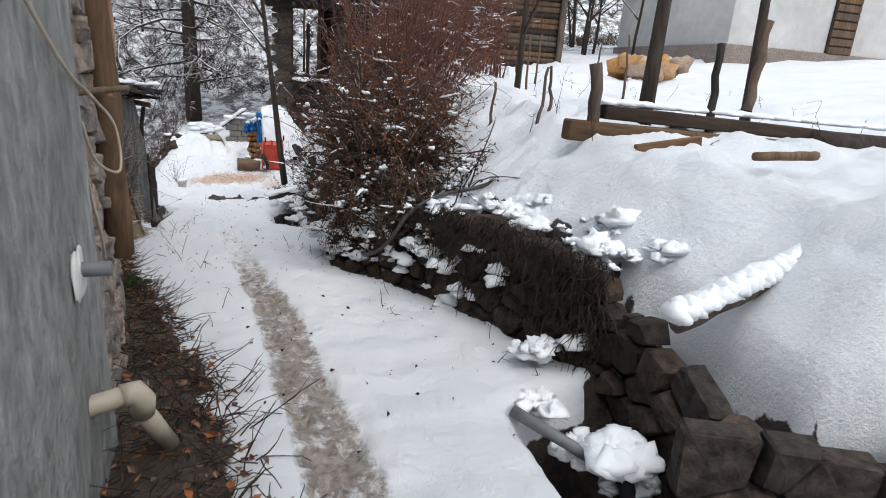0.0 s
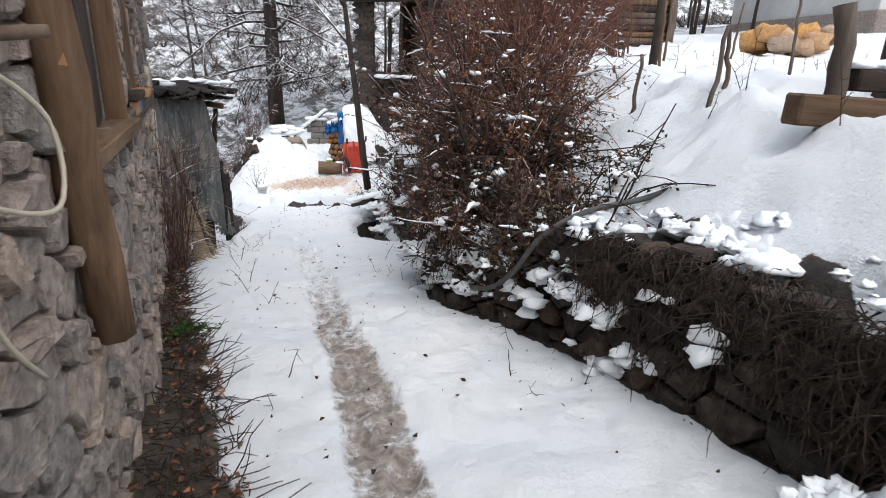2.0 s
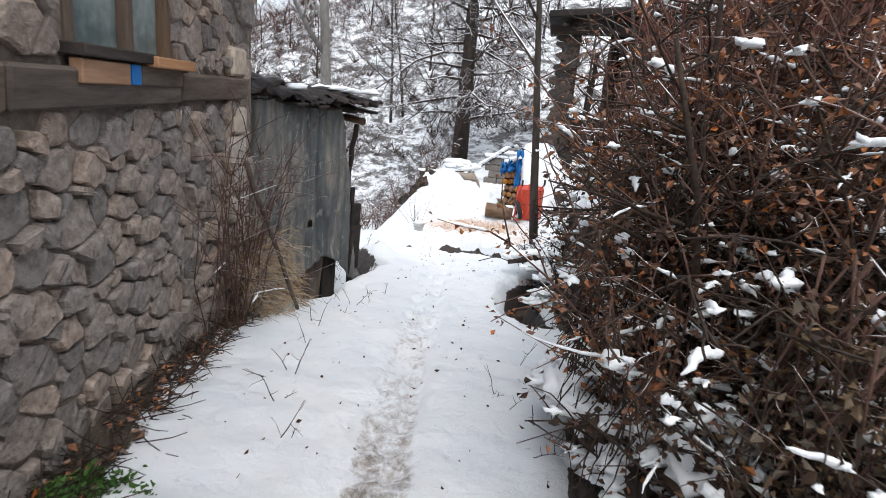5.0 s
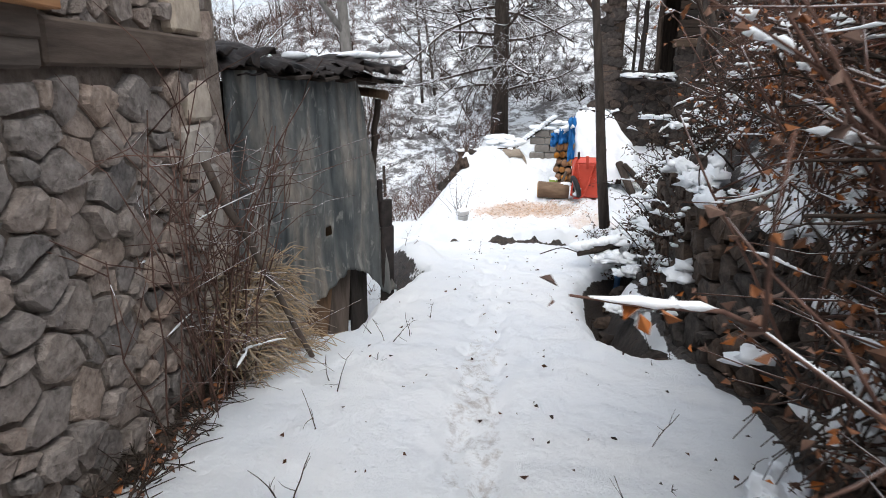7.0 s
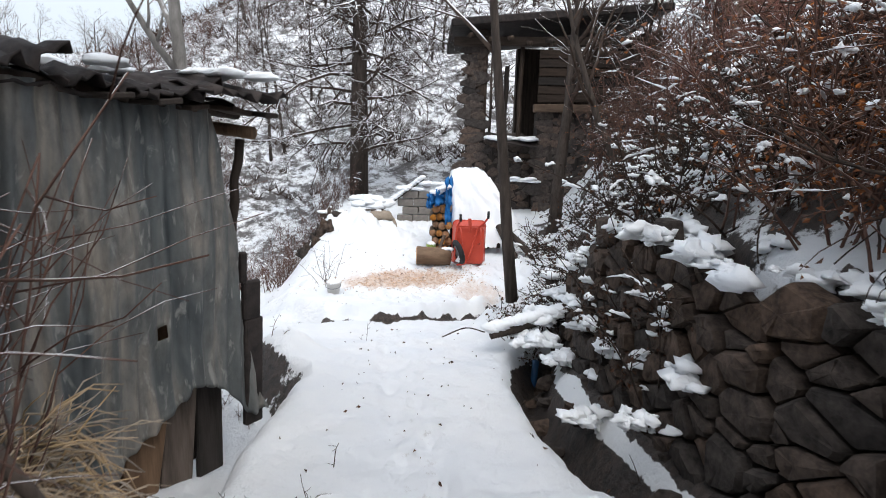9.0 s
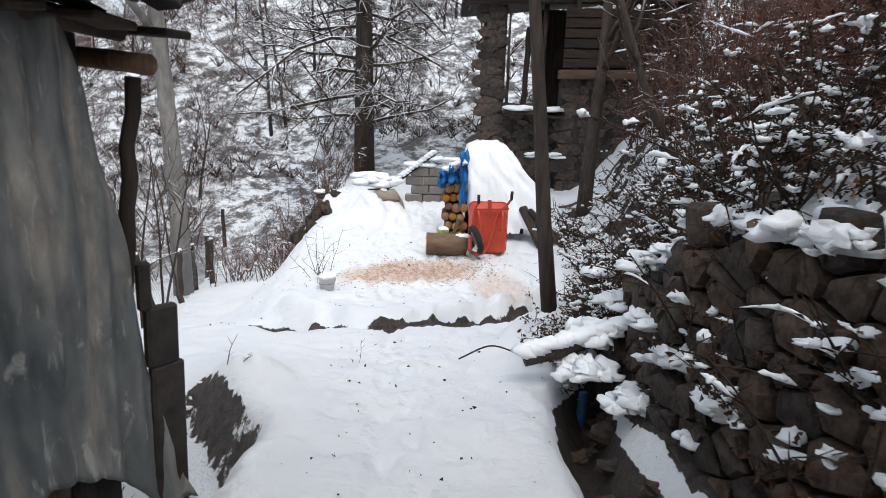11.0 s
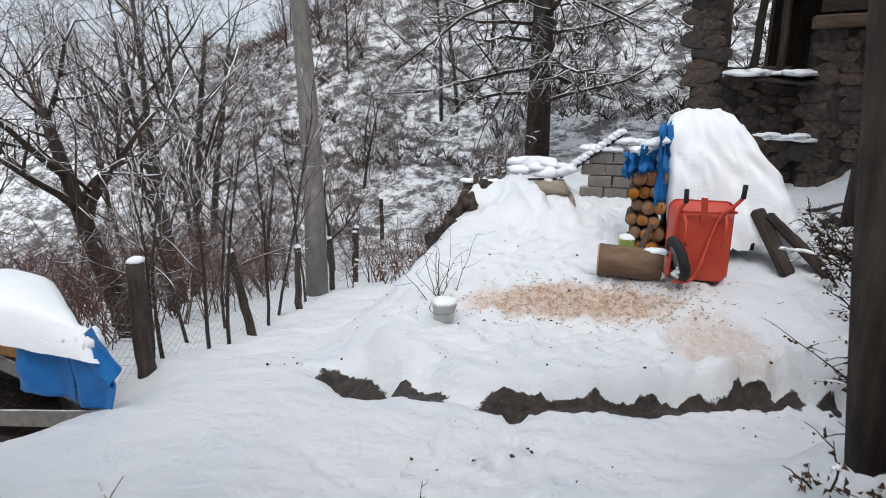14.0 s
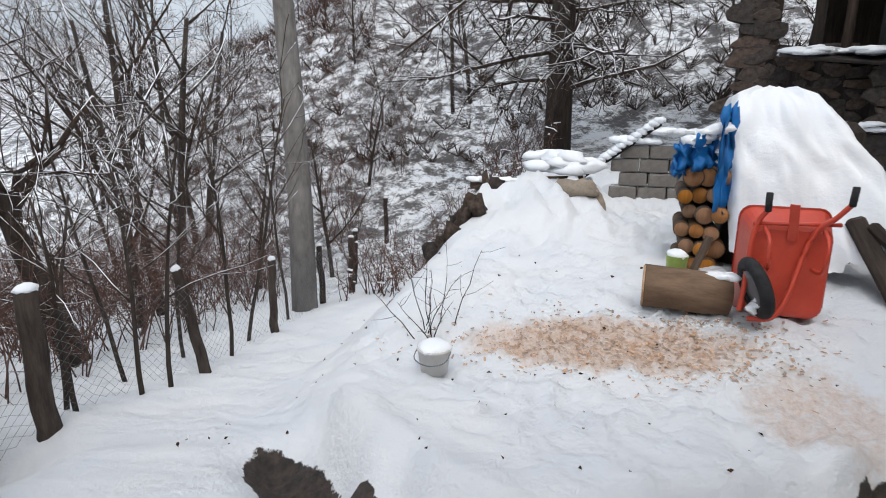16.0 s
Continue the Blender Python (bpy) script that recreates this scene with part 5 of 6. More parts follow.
def build_yard():
    r = random.Random(61)
    build_barrow()
    lg = thing("chopping_log", "short thick log used as a chopping block among wood chips", "log", (0.02, 11.08, -0.9))
    tube("bark", [(-0.26, 0, 0.16), (-0.1, 0.01, 0.155), (0.1, 0, 0.15), (0.3, 0.02, 0.14)], [0.155, 0.15, 0.15, 0.14], M_LOGBARK, lg, 18)
    tube("cut_end", [(-0.255, 0, 0.16), (-0.27, 0, 0.16)], [0.15, 0.145], M_CUT, lg, 18)
    v, f = [], []
    for k in range(5):
        blob_into(v, f, (0.2 + 0.03 * k, 0.0, 0.27), 0.06, 0.06, 0.035, k * 2.7, 0.4)
    from_lists("caught_snow", v, f, M_SNOW, lg)
    # firewood stack under tarpaulin and snow
    st = thing("firewood_stack", "stacked firewood under blue tarpaulin and deep snow", "firewood", (0.0, 12.35, 0.0))
    # the snow hangs as one block: near-vertical front and west end, long slope to the east
    side = ((-0.75, 0.42, 1.8), (-0.45, 0.37, 1.64), (0.03, 0.34, 1.46), (0.28, 0.33, 1.24), (0.5, 0.33, 1.1), (0.63, 0.36, 1.03), (0.67, 0.5, 0.9))
    v, f = [], []
    nx, ny = 44, 40
    for j in range(ny + 1):
        t = j / ny
        for i in range(nx + 1):
            u = i / nx
            if t < 0.62:
                z = lerp(-0.62, 0.67, t / 0.62) + (0.18 * nz(u * 6, 4.4) + 0.12 * nz(u * 17, 1.4)) * (1 - t / 0.62) ** 5
                y = lerp(-0.52, 0.02, (t / 0.62)) + 0.12 * sstep(0.5, 0.62, t)
            else:
                z = 0.67 - 0.25 * sstep(0.8, 1.0, t)
                y = lerp(0.14, 1.0, (t - 0.62) / 0.38)
            a = line(tuple((q[0], q[1]) for q in side), z)
            b = line(tuple((q[0], q[2]) for q in side), z)
            c = 4 * u * (1 - u)
            round_off = 0.16 * (1 - min(1.0, c * 3.5)) ** 2
            n = 0.05 * nz(u * 3, t * 4, 6) + 0.035 * nz(u * 8, t * 9, 2) + 0.015 * nz(u * 19, t * 21, 3)
            v.append((lerp(a, b, u) + n * (u - 0.5), y + round_off - n, z + 0.6 * n - 0.25 * (round_off if t > 0.55 else 0)))
    for j in range(ny):
        for i in range(nx):
            a = j * (nx + 1) + i
            f.append((a, a + 1, a + nx + 2, a + nx + 1))
    from_lists("snow_cover", v, f, M_SNOW, st)
    part("stack_core", box_bm(0.95, 0.8, 1.5, pose(0.85, 0.35, -0.35), 0.08), M_DARKWOOD, st, smooth=False)
    for k in range(18):
        row = k // 3
        x, z = 0.07 + 0.115 * (k % 3) + 0.05 * (row % 2) - 0.04, -0.82 + 0.15 * row + r.uniform(-0.015, 0.015)
        if z > 0.0:
            continue
        log_round("", "", (x, -0.24 + r.uniform(-0.05, 0.05), z), (x + r.uniform(-0.02, 0.02), 0.35, z), r.uniform(0.062, 0.085), k, st)
    for k, (x0, z0, x1, z1) in enumerate(((-0.1, 0.22, 0.12, -0.05), (0.06, 0.3, 0.24, 0.0), (0.24, 0.52, 0.36, -0.35))):
        v, f = [], []
        for i in range(9):
            for j in range(9):
                a, b = i / 8, j / 8
                v.append((lerp(x0, x1, a) + 0.05 * nz(i * 0.6, j * 0.7, k), -0.36 + 0.12 * nz(i * 0.5, j * 0.9, k + 5) + 0.15 * a, lerp(z0, z1, b) + 0.06 * nz(i * 0.9, j * 0.3, k + 9)))
        for i in range(8):
            for j in range(8):
                a = i * 9 + j
                f.append((a, a + 9, a + 10, a + 1))
        t = from_lists("tarpaulin", v, f, M_BLUE, st)
        t.modifiers.new("thick", "SOLIDIFY").thickness = 0.006
    v, f = [], []
    for k in range(4):
        blob_into(v, f, (0.06 + 0.07 * k, -0.26, 0.22 + 0.04 * k), 0.1, 0.08, 0.06, k * 3.1, 0.5)
    from_lists("caught_snow", v, f, M_SNOW, st)
    plank("prop_board", (0.08, -0.5, -0.98), (0.24, -0.42, -0.52), 0.09, 0.025, M_OLDWOOD, st)
    bk = thing("lime_bucket", "lime-green bucket with a cap of snow", "bucket", (0.0, 11.75, -0.86))
    lathe("pail", [(0.07, 0), (0.085, 0.2), (0.09, 0.205), (0.08, 0.2), (0.066, 0.02)], M_LIMEBUCKET, bk)
    v, f = [], []
    blob_into(v, f, (0, 0, 0.19), 0.085, 0.085, 0.06, 2, 0.2, 12, 7)
    from_lists("caught_snow", v, f, M_SNOW, bk)
    bk = thing("paint_bucket", "pale grey plastic bucket full of snow with a wire handle", "bucket", on(-1.46, 10.1, 0.02))
    lathe("pail", [(0.085, 0), (0.105, 0.15), (0.112, 0.155), (0.112, 0.17), (0.1, 0.17), (0.08, 0.02)], M_GREYBUCKET, bk)
    tube("wire_handle", curve_pts([(-0.112, 0, 0.15), (-0.1, -0.09, 0.11), (0, -0.125, 0.09), (0.1, -0.09, 0.11), (0.112, 0, 0.15)], 5), 0.004, M_GREYPIPE, bk, 5)
    v, f = [], []
    blob_into(v, f, (0, 0, 0.16), 0.115, 0.112, 0.05, 2.7, 0.12, 14, 8)
    from_lists("caught_snow", v, f, M_SNOW, bk)
    # wood chips
    v, f = [], []
    for k in range(1000):
        x, y = -0.45 + r.gauss(0, 0.55), 10.7 + r.gauss(0, 0.16)
        if r.random() < 0.25:
            x, y = 0.25 + r.gauss(0, 0.3), 10.75 + r.gauss(0, 0.18)
        y += 0.12 * x
        p = on(x, y, r.uniform(0.0, 0.012))
        s = r.uniform(0.006, 0.02)
        a = r.uniform(0, 6.28)
        u, w = Vector((math.cos(a), math.sin(a), r.uniform(-0.4, 0.4))) * s, Vector((-math.sin(a), math.cos(a), r.uniform(-0.3, 0.3))) * s * r.uniform(0.25, 0.6)
        t = Vector((0, 0, 0.006))
        b = len(v)
        v += [p - u - w, p + u - w, p + u + w, p - u + w, p - u * 0.8 + t, p + u * 0.9 + t]
        f += [(b, b + 3, b + 2, b + 1), (b, b + 1, b + 5, b + 4), (b + 2, b + 3, b + 4, b + 5), (b, b + 4, b + 3), (b + 1, b + 2, b + 5)]
    tagged(from_lists("wood_chips", v, f, M_CHIP, smooth=False), "orange-brown wood chips scattered on the snow", "wood chips", kind="stuff")
    # snowed-over heap with planks and a sack
    hp = thing("rubbish_heap", "heap of old boards and sacks under snow", "heap")
    v, f = [], []
    for k in range(14):
        blob_into(v, f, on(lerp(-2.55, -1.95, r.random()), lerp(12.5, 13.6, r.random()), 0.02), 0.1, 0.1, 0.14, k * 2.9, 0.6, 8, 6)
    from_lists("dark_rubble", v, f, M_ROCK, hp)
    plank("board", (-2.3, 13.5, -0.40), (-1.0, 13.75, -0.33), 0.05, 0.12, M_OLDWOOD, hp)
    v, f = [], []
    for i in range(14):
        blob_into(v, f, (-2.25 + 0.09 * i, 13.5 + 0.019 * i, -0.35), 0.1, 0.08, 0.045, i * 2.3, 0.3)
    for k in range(12):
        blob_into(v, f, (-1.25 + r.uniform(-0.35, 0.4), 13.85 + r.uniform(-0.2, 0.2), -0.25 + r.uniform(0, 0.18)), 0.18, 0.16, 0.1, k * 4.4, 0.4, 9, 6)
    from_lists("snow_cap", v, f, M_SNOW, hp)
    v, f = [], []
    blob_into(v, f, (-1.05, 13.42, -0.42), 0.26, 0.16, 0.15, 7.7, 0.3, 14, 9)
    blob_into(v, f, (-0.8, 13.5, -0.7), 0.1, 0.12, 0.3, 3.7, 0.3, 12, 9)
    from_lists("sack", v, f, M_STRAW, hp)
    v, f = [], []
    blob_into(v, f, (-1.4, 13.4, -0.43), 0.12, 0.08, 0.07, 9.7, 0.5, 12, 8)
    from_lists("tarpaulin", v, f, M_BLUE, hp)
    # slab wall with a slanting snowy plank
    sw = thing("slab_wall", "low wall of stacked concrete slabs with snow on top", "wall")
    for k in range(4):
        for i in range(3):
            s = part("slab", box_bm(0.36, 0.3, 0.17, None, 0.015), M_SLAB, sw, smooth=False)
            s.matrix_local = pose(-0.6 + 0.37 * i + 0.12 * (k % 2), 15.15 + r.uniform(-0.02, 0.02), -0.62 + 0.185 * k, 0, 0, r.uniform(-3, 3))
    v, f = [], []
    for i in range(14):
        blob_into(v, f, (-0.7 + 0.085 * i, 15.1, 0.05 + 0.02 * r.random() + (0.12 if i > 5 else 0)), 0.13, 0.16, 0.07, i * 3.3, 0.35)
    from_lists("snow_cap", v, f, M_SNOW, sw)
    pl = thing("leaning_plank", "thick plank leaning up the heap, covered with snow", "plank")
    plank("board", (-1.15, 14.9, -0.42), (-0.2, 15.1, 0.3), 0.16, 0.05, M_DARKWOOD, pl)
    v, f = [], []
    for i in range(16):
        t = i / 15
        blob_into(v, f, (lerp(-1.15, -0.22, t), lerp(14.86, 15.06, t), lerp(-0.38, 0.33, t)), 0.08, 0.1, 0.06, i * 1.3, 0.25)
    from_lists("snow_cap", v, f, M_SNOW, pl)


build_yard()


# ---- ruin ----
def build_ruin():
    ob = thing("ruined_house", "half-collapsed stone house with dark timbers and open windows", "ruin")
    r = random.Random(71)

    def wall(x0, x1, z0, z1, y=17.4, th=0.5):
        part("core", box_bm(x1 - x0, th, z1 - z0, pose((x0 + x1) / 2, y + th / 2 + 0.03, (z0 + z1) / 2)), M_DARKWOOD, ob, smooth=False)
        rubble(ob, lambda s, z: Matrix.Translation((x0 + s, y + 0.03, z)) @ pose(0, 0, 0, 0, 0, 180), x1 - x0, z0, z1, 0.17, M_RUIN, r, (0.01, 0.05), lambda s, z: 0.2 < z < 2.4, lambda s, z: s > x1 - x0 - 0.08, 0.0, 0.01, 1.6)
    wall(0.92, 2.75, -0.9, 1.25)
    wall(2.75, 5.2, -0.5, 2.0, 17.0)
    wall(0.9, 1.42, 1.25, 3.9)
    plank("lintel", (0.5, 17.3, 3.75), (5.4, 17.0, 3.85), 0.2, 0.22, M_DARKWOOD, ob, 0.02)
    plank("wall_plate", (2.6, 16.9, 2.1), (5.4, 16.85, 2.16), 0.18, 0.2, M_OLDWOOD, ob, 0.02)
    # plain dark boxes close the ruin behind its openings
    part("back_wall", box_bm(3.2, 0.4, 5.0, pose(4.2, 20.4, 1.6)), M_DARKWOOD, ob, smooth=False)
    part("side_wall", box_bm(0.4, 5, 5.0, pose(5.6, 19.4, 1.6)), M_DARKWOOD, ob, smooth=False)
    part("roof", box_bm(5.6, 4.6, 0.2, pose(3.2, 19.0, 4.4, 0, -6, 0), 0.03), M_RUST, ob, smooth=False)
    for k in range(9):
        x = 0.9 + 0.5 * k
        pole("roof_pole", (x, 16.5 + r.uniform(-0.2, 0.2), 3.75 + r.uniform(-0.1, 0.1)), (x + r.uniform(-0.2, 0.2), 20.5, 4.4), 0.06, 0.05, M_DARKWOOD, ob, k)
    for a, b in (((2.3, 17.4, 1.2), (2.32, 17.4, 3.8)), ((3.0, 17.0, 2.1), (3.0, 17.1, 3.8)), ((4.2, 17.0, 2.1), (4.15, 17.1, 3.8)), ((1.9, 17.45, 1.2), (1.95, 17.45, 3.2))):
        pole("timber_post", a, b, 0.07, 0.06, M_DARKWOOD, ob, int(a[0] * 9))
    for k in range(6):
        plank("board", (2.7, 16.93, 2.35 + 0.22 * k), (5.3, 16.9, 2.38 + 0.22 * k + r.uniform(-0.06, 0.06)), 0.03, 0.19, M_DARKWOOD, ob, 0.006, 0)
    s = part("fallen_sheet", box_bm(1.4, 0.9, 0.05, pose(2.1, 17.2, 1.28, 14, 6, -4), 0.01), M_RUST, ob, smooth=False)
    v, f = [], []
    for i in range(26):
        blob_into(v, f, (1.5 + 1.2 * r.random(), 17.0 + 0.4 * r.random() - 0.15, 1.33 - 0.06 * r.random()), 0.2, 0.2, 0.07, i * 2.1, 0.3)
    for i in range(12):
        blob_into(v, f, (2.0 + 0.7 * r.random(), 16.6, 0.3 - 0.1 * r.random()), 0.15, 0.12, 0.05, i * 2.1, 0.3)
    from_lists("snow_cover", v, f, M_SNOW, ob)


build_ruin()


# ---- tarpaulin-covered box and fence ----
def build_left():
    r = random.Random(81)
    skew = Matrix(((1, -1.6, 0, 1.6 * 8.1), (0, 1, 0, 0), (0, 0, 1, 0), (0, 0, 0, 1)))
    bx = thing("covered_hutch", "low wooden hutch covered with blue tarpaulin and thick snow", "hutch")
    plank("board", (-5.6, 8.12, -1.0), (-3.7, 8.13, -0.99), 0.16, 0.03, M_CUT, bx, 0.006, 90)
    plank("board", (-5.0, 8.09, -0.93), (-3.12, 8.1, -1.31), 0.10, 0.03, M_SLAB, bx, 0.006, 90)
    plank("board", (-5.2, 8.06, -1.72), (-3.1, 8.08, -1.36), 0.12, 0.03, M_SLAB, bx, 0.006, 90)
    part("back", box_bm(2.4, 0.04, 0.5, skew @ pose(-4.3, 8.75, -1.45), 0.01), M_DARKWOOD, bx, smooth=False)
    part("base", box_bm(2.4, 0.7, 0.06, skew @ pose(-4.3, 8.42, -1.72), 0.01), M_DARKWOOD, bx, smooth=False)
    part("end", box_bm(0.1, 0.62, 0.6, skew @ pose(-3.42, 8.42, -1.55), 0.02), M_DARKWOOD, bx, smooth=False)
    for x, y in ((-3.4, 8.14), (-4.7, 8.14), (-4.3, 8.7), (-5.7, 8.7)):
        plank("leg", (x, y, -1.95), (x, y, -0.9), 0.09, 0.09, M_DARKWOOD, bx)
    part("tabletop", box_bm(2.4, 0.74, 0.05, skew @ pose(-4.35, 8.44, -0.92), 0.01), M_DARKWOOD, bx, smooth=False)
    # tarpaulin: a hanging front and a stiff torn corner that sticks out
    for name, corner in (("tarpaulin", ((-3.78, -0.87), (-3.3, -0.85), (-3.3, -1.25), (-3.84, -1.25))), ("tarpaulin_flap", ((-3.3, -0.85), (-2.93, -1.03), (-2.98, -1.27), (-3.3, -1.25))), ("tarpaulin_corner", ((-3.3, -0.84), (-3.1, -0.70), (-2.86, -0.89), (-2.98, -1.08)))):
        v, f = [], []
        n = 14
        for a in range(n + 1):
            for b in range(n + 1):
                p, q = a / n, b / n
                x = lerp(lerp(corner[0][0], corner[1][0], p), lerp(corner[3][0], corner[2][0], p), q)
                z = lerp(lerp(corner[0][1], corner[1][1], p), lerp(corner[3][1], corner[2][1], p), q)
                v.append((x, 8.03 - 0.1 * max(0.0, x + 3.3) + 0.05 * nz(x * 3, z * 4, 2) + 0.02 * nz(x * 9, z * 7, 5) - 0.03 * q * math.sin(p * 7), z + 0.012 * nz(x * 8, 3)))
        for a in range(n):
            for b in range(n):
                k = a * (n + 1) + b
                f.append((k, k + 1, k + n + 2, k + n + 1))
        from_lists(name, v, f, M_BLUE, bx).modifiers.new("thick", "SOLIDIFY").thickness = 0.006
    v, f = [], []
    nx, ny = 30, 16
    for j in range(ny + 1):
        for i in range(nx + 1):
            u, t = i / nx * 2 - 1, j / ny * 2 - 1
            k = max(0.0, (1 - abs(u) ** 7) * (1 - abs(t) ** 5))
            v.append((-4.42 + u * 1.2 - 1.6 * (0.28 + t * 0.42), 8.38 + t * 0.42, -0.9 + (0.27 + 0.03 * nz(u * 2.5, t * 2, 4)) * k ** 0.4 + 0.02 * nz(u * 6, t * 4, 8)))
    for j in range(ny):
        for i in range(nx):
            a = j * (nx + 1) + i
            f.append((a, a + 1, a + nx + 2, a + nx + 1))
    for k in range(5):
        blob_into(v, f, (-3.28 + 0.03 * k, 8.06, -0.83 + 0.02 * (k % 2)), 0.08, 0.06, 0.07, k * 3.1, 0.5)
    from_lists("snow_cover", v, f, M_SNOW, bx)
    # fence
    for x, y, h, dx, rad in ((-4.12, 9.5, 1.05, 0.02, 0.085), (-3.95, 10.9, 0.95, -0.26, 0.05), (-4.3, 12.4, 0.95, 0.02, 0.05), (-4.95, 14.6, 1.0, -0.05, 0.05), (-5.7, 17.0, 1.1, 0.05, 0.06), (-6.2, 19.5, 1.1, 0.0, 0.06), (-5.1, 15.8, 1.0, 0.0, 0.06)):
        t = thing("fence_post", "rough wooden fence post with a snow cap", "post", group="fence posts")
        p = on(x, y, -0.15)
        q = p + Vector((dx, 0, h + 0.15))
        pole("post", p, q, rad, rad * 0.85, M_BARK, t, int(y * 10))
        v, f = [], []
        blob_into(v, f, q, rad * 0.9, rad * 0.9, 0.045, y, 0.2, 9, 6)
        from_lists("snow_cap", v, f, M_SNOW, t)
    wr = thing("wire_fence", "sagging rusty wire netting between the posts", "fence")
    v, f = [], []
    prev = None
    for x, y in ((-4.6, 8.2), (-4.12, 9.5), (-4.1, 10.9), (-4.3, 12.4), (-4.95, 14.6), (-5.7, 17.0)):
        if prev:
            n = int(math.hypot(x - prev[0], y - prev[1]) / 0.09)
            for k in range(n):
                t0, t1 = k / n, (k + 1.0) / n
                a0, a1 = on(lerp(prev[0], x, t0), lerp(prev[1], y, t0)), on(lerp(prev[0], x, t1), lerp(prev[1], y, t1))
                for j in range(10):
                    z0, z1 = 0.08 * j + 0.05, 0.08 * (j + 1) + 0.05
                    for za, zb in ((z0, z1), (z1, z0)):
                        tube_into(v, f, [a0 + Vector((0, 0, za)), a1 + Vector((0, 0, zb))], [0.0013, 0.0013], 3)
        prev = (x, y)
    from_lists("netting", v, f, M_GREYPIPE, wr)
    # saplings along the fence
    for x, y, h, dx in ((-4.0, 10.2, 1.3, 0.1), (-3.95, 10.45, 1.5, -0.1), (-4.35, 9.8, 1.2, 0.05), (-4.6, 10.6, 1.6, -0.1), (-4.4, 12.0, 1.9, 0.12), (-4.9, 11.6, 1.6, 0.0), (-4.2, 11.5, 1.7, 0.15), (-4.8, 13.4, 2.0, -0.05), (-4.15, 9.75, 1.2, -0.15)):
        t = bare_tree("sapling", "thin bare sapling by the fence", on(x, y), h * 1.5, 0.022, int(100 * y), 3, 3, (dx, 0), 0.7, 0.05, M_BARK, M_BARKSNOW, 0.4, group="saplings")
    # slab stone and snowy mound at the lane's edge
    st = thing("flat_stone", "flat dark slab of stone shoring the snowy lane edge", "stone")
    v, f = [], []
    nx, ny = 16, 6
    for side in (0, 1):
        for j in range(ny + 1):
            for i in range(nx + 1):
                u, t = i / nx, j / ny
                g = lay(lerp(-1.5, -1.0, u) - 0.05 * (1 - t) - 0.10 * side * -1, lerp(6.62, 6.05, u), -0.34 + (0.38 + 0.08 * nz(u * 4, 3.3)) * t * (1 - 0.5 * u ** 3))
                v.append(g + Vector((0.02 * nz(u * 5, t * 4, side), 0.02 * nz(u * 7, t * 5, side + 3), 0)))
    m = (nx + 1) * (ny + 1)
    for side in (0, 1):
        for j in range(ny):
            for i in range(nx):
                a = side * m + j * (nx + 1) + i
                f.append((a, a + 1, a + nx + 2, a + nx + 1))
    ring = list(range(nx + 1)) + [j * (nx + 1) + nx for j in range(1, ny + 1)] + [ny * (nx + 1) + i for i in range(nx - 1, -1, -1)] + [j * (nx + 1) for j in range(ny - 1, 0, -1)]
    f += [(a, b, b + m, a + m) for a, b in zip(ring, ring[1:] + ring[:1])]
    from_lists("stone", v, f, M_ROCK, st, smooth=False)
    spots = [on(-1.7 + r.uniform(-0.4, 0.3), 6.3 + r.uniform(-0.4, 0.3)) for _ in range(12)]
    thicket("dead_weeds", "dead weed stalks in the snow", spots, r, 2, (0.12, 0.3), 0.8, 0, None, 0.3, (0.02, 0.05), 0.004, 4, M_TWIG)


build_left()


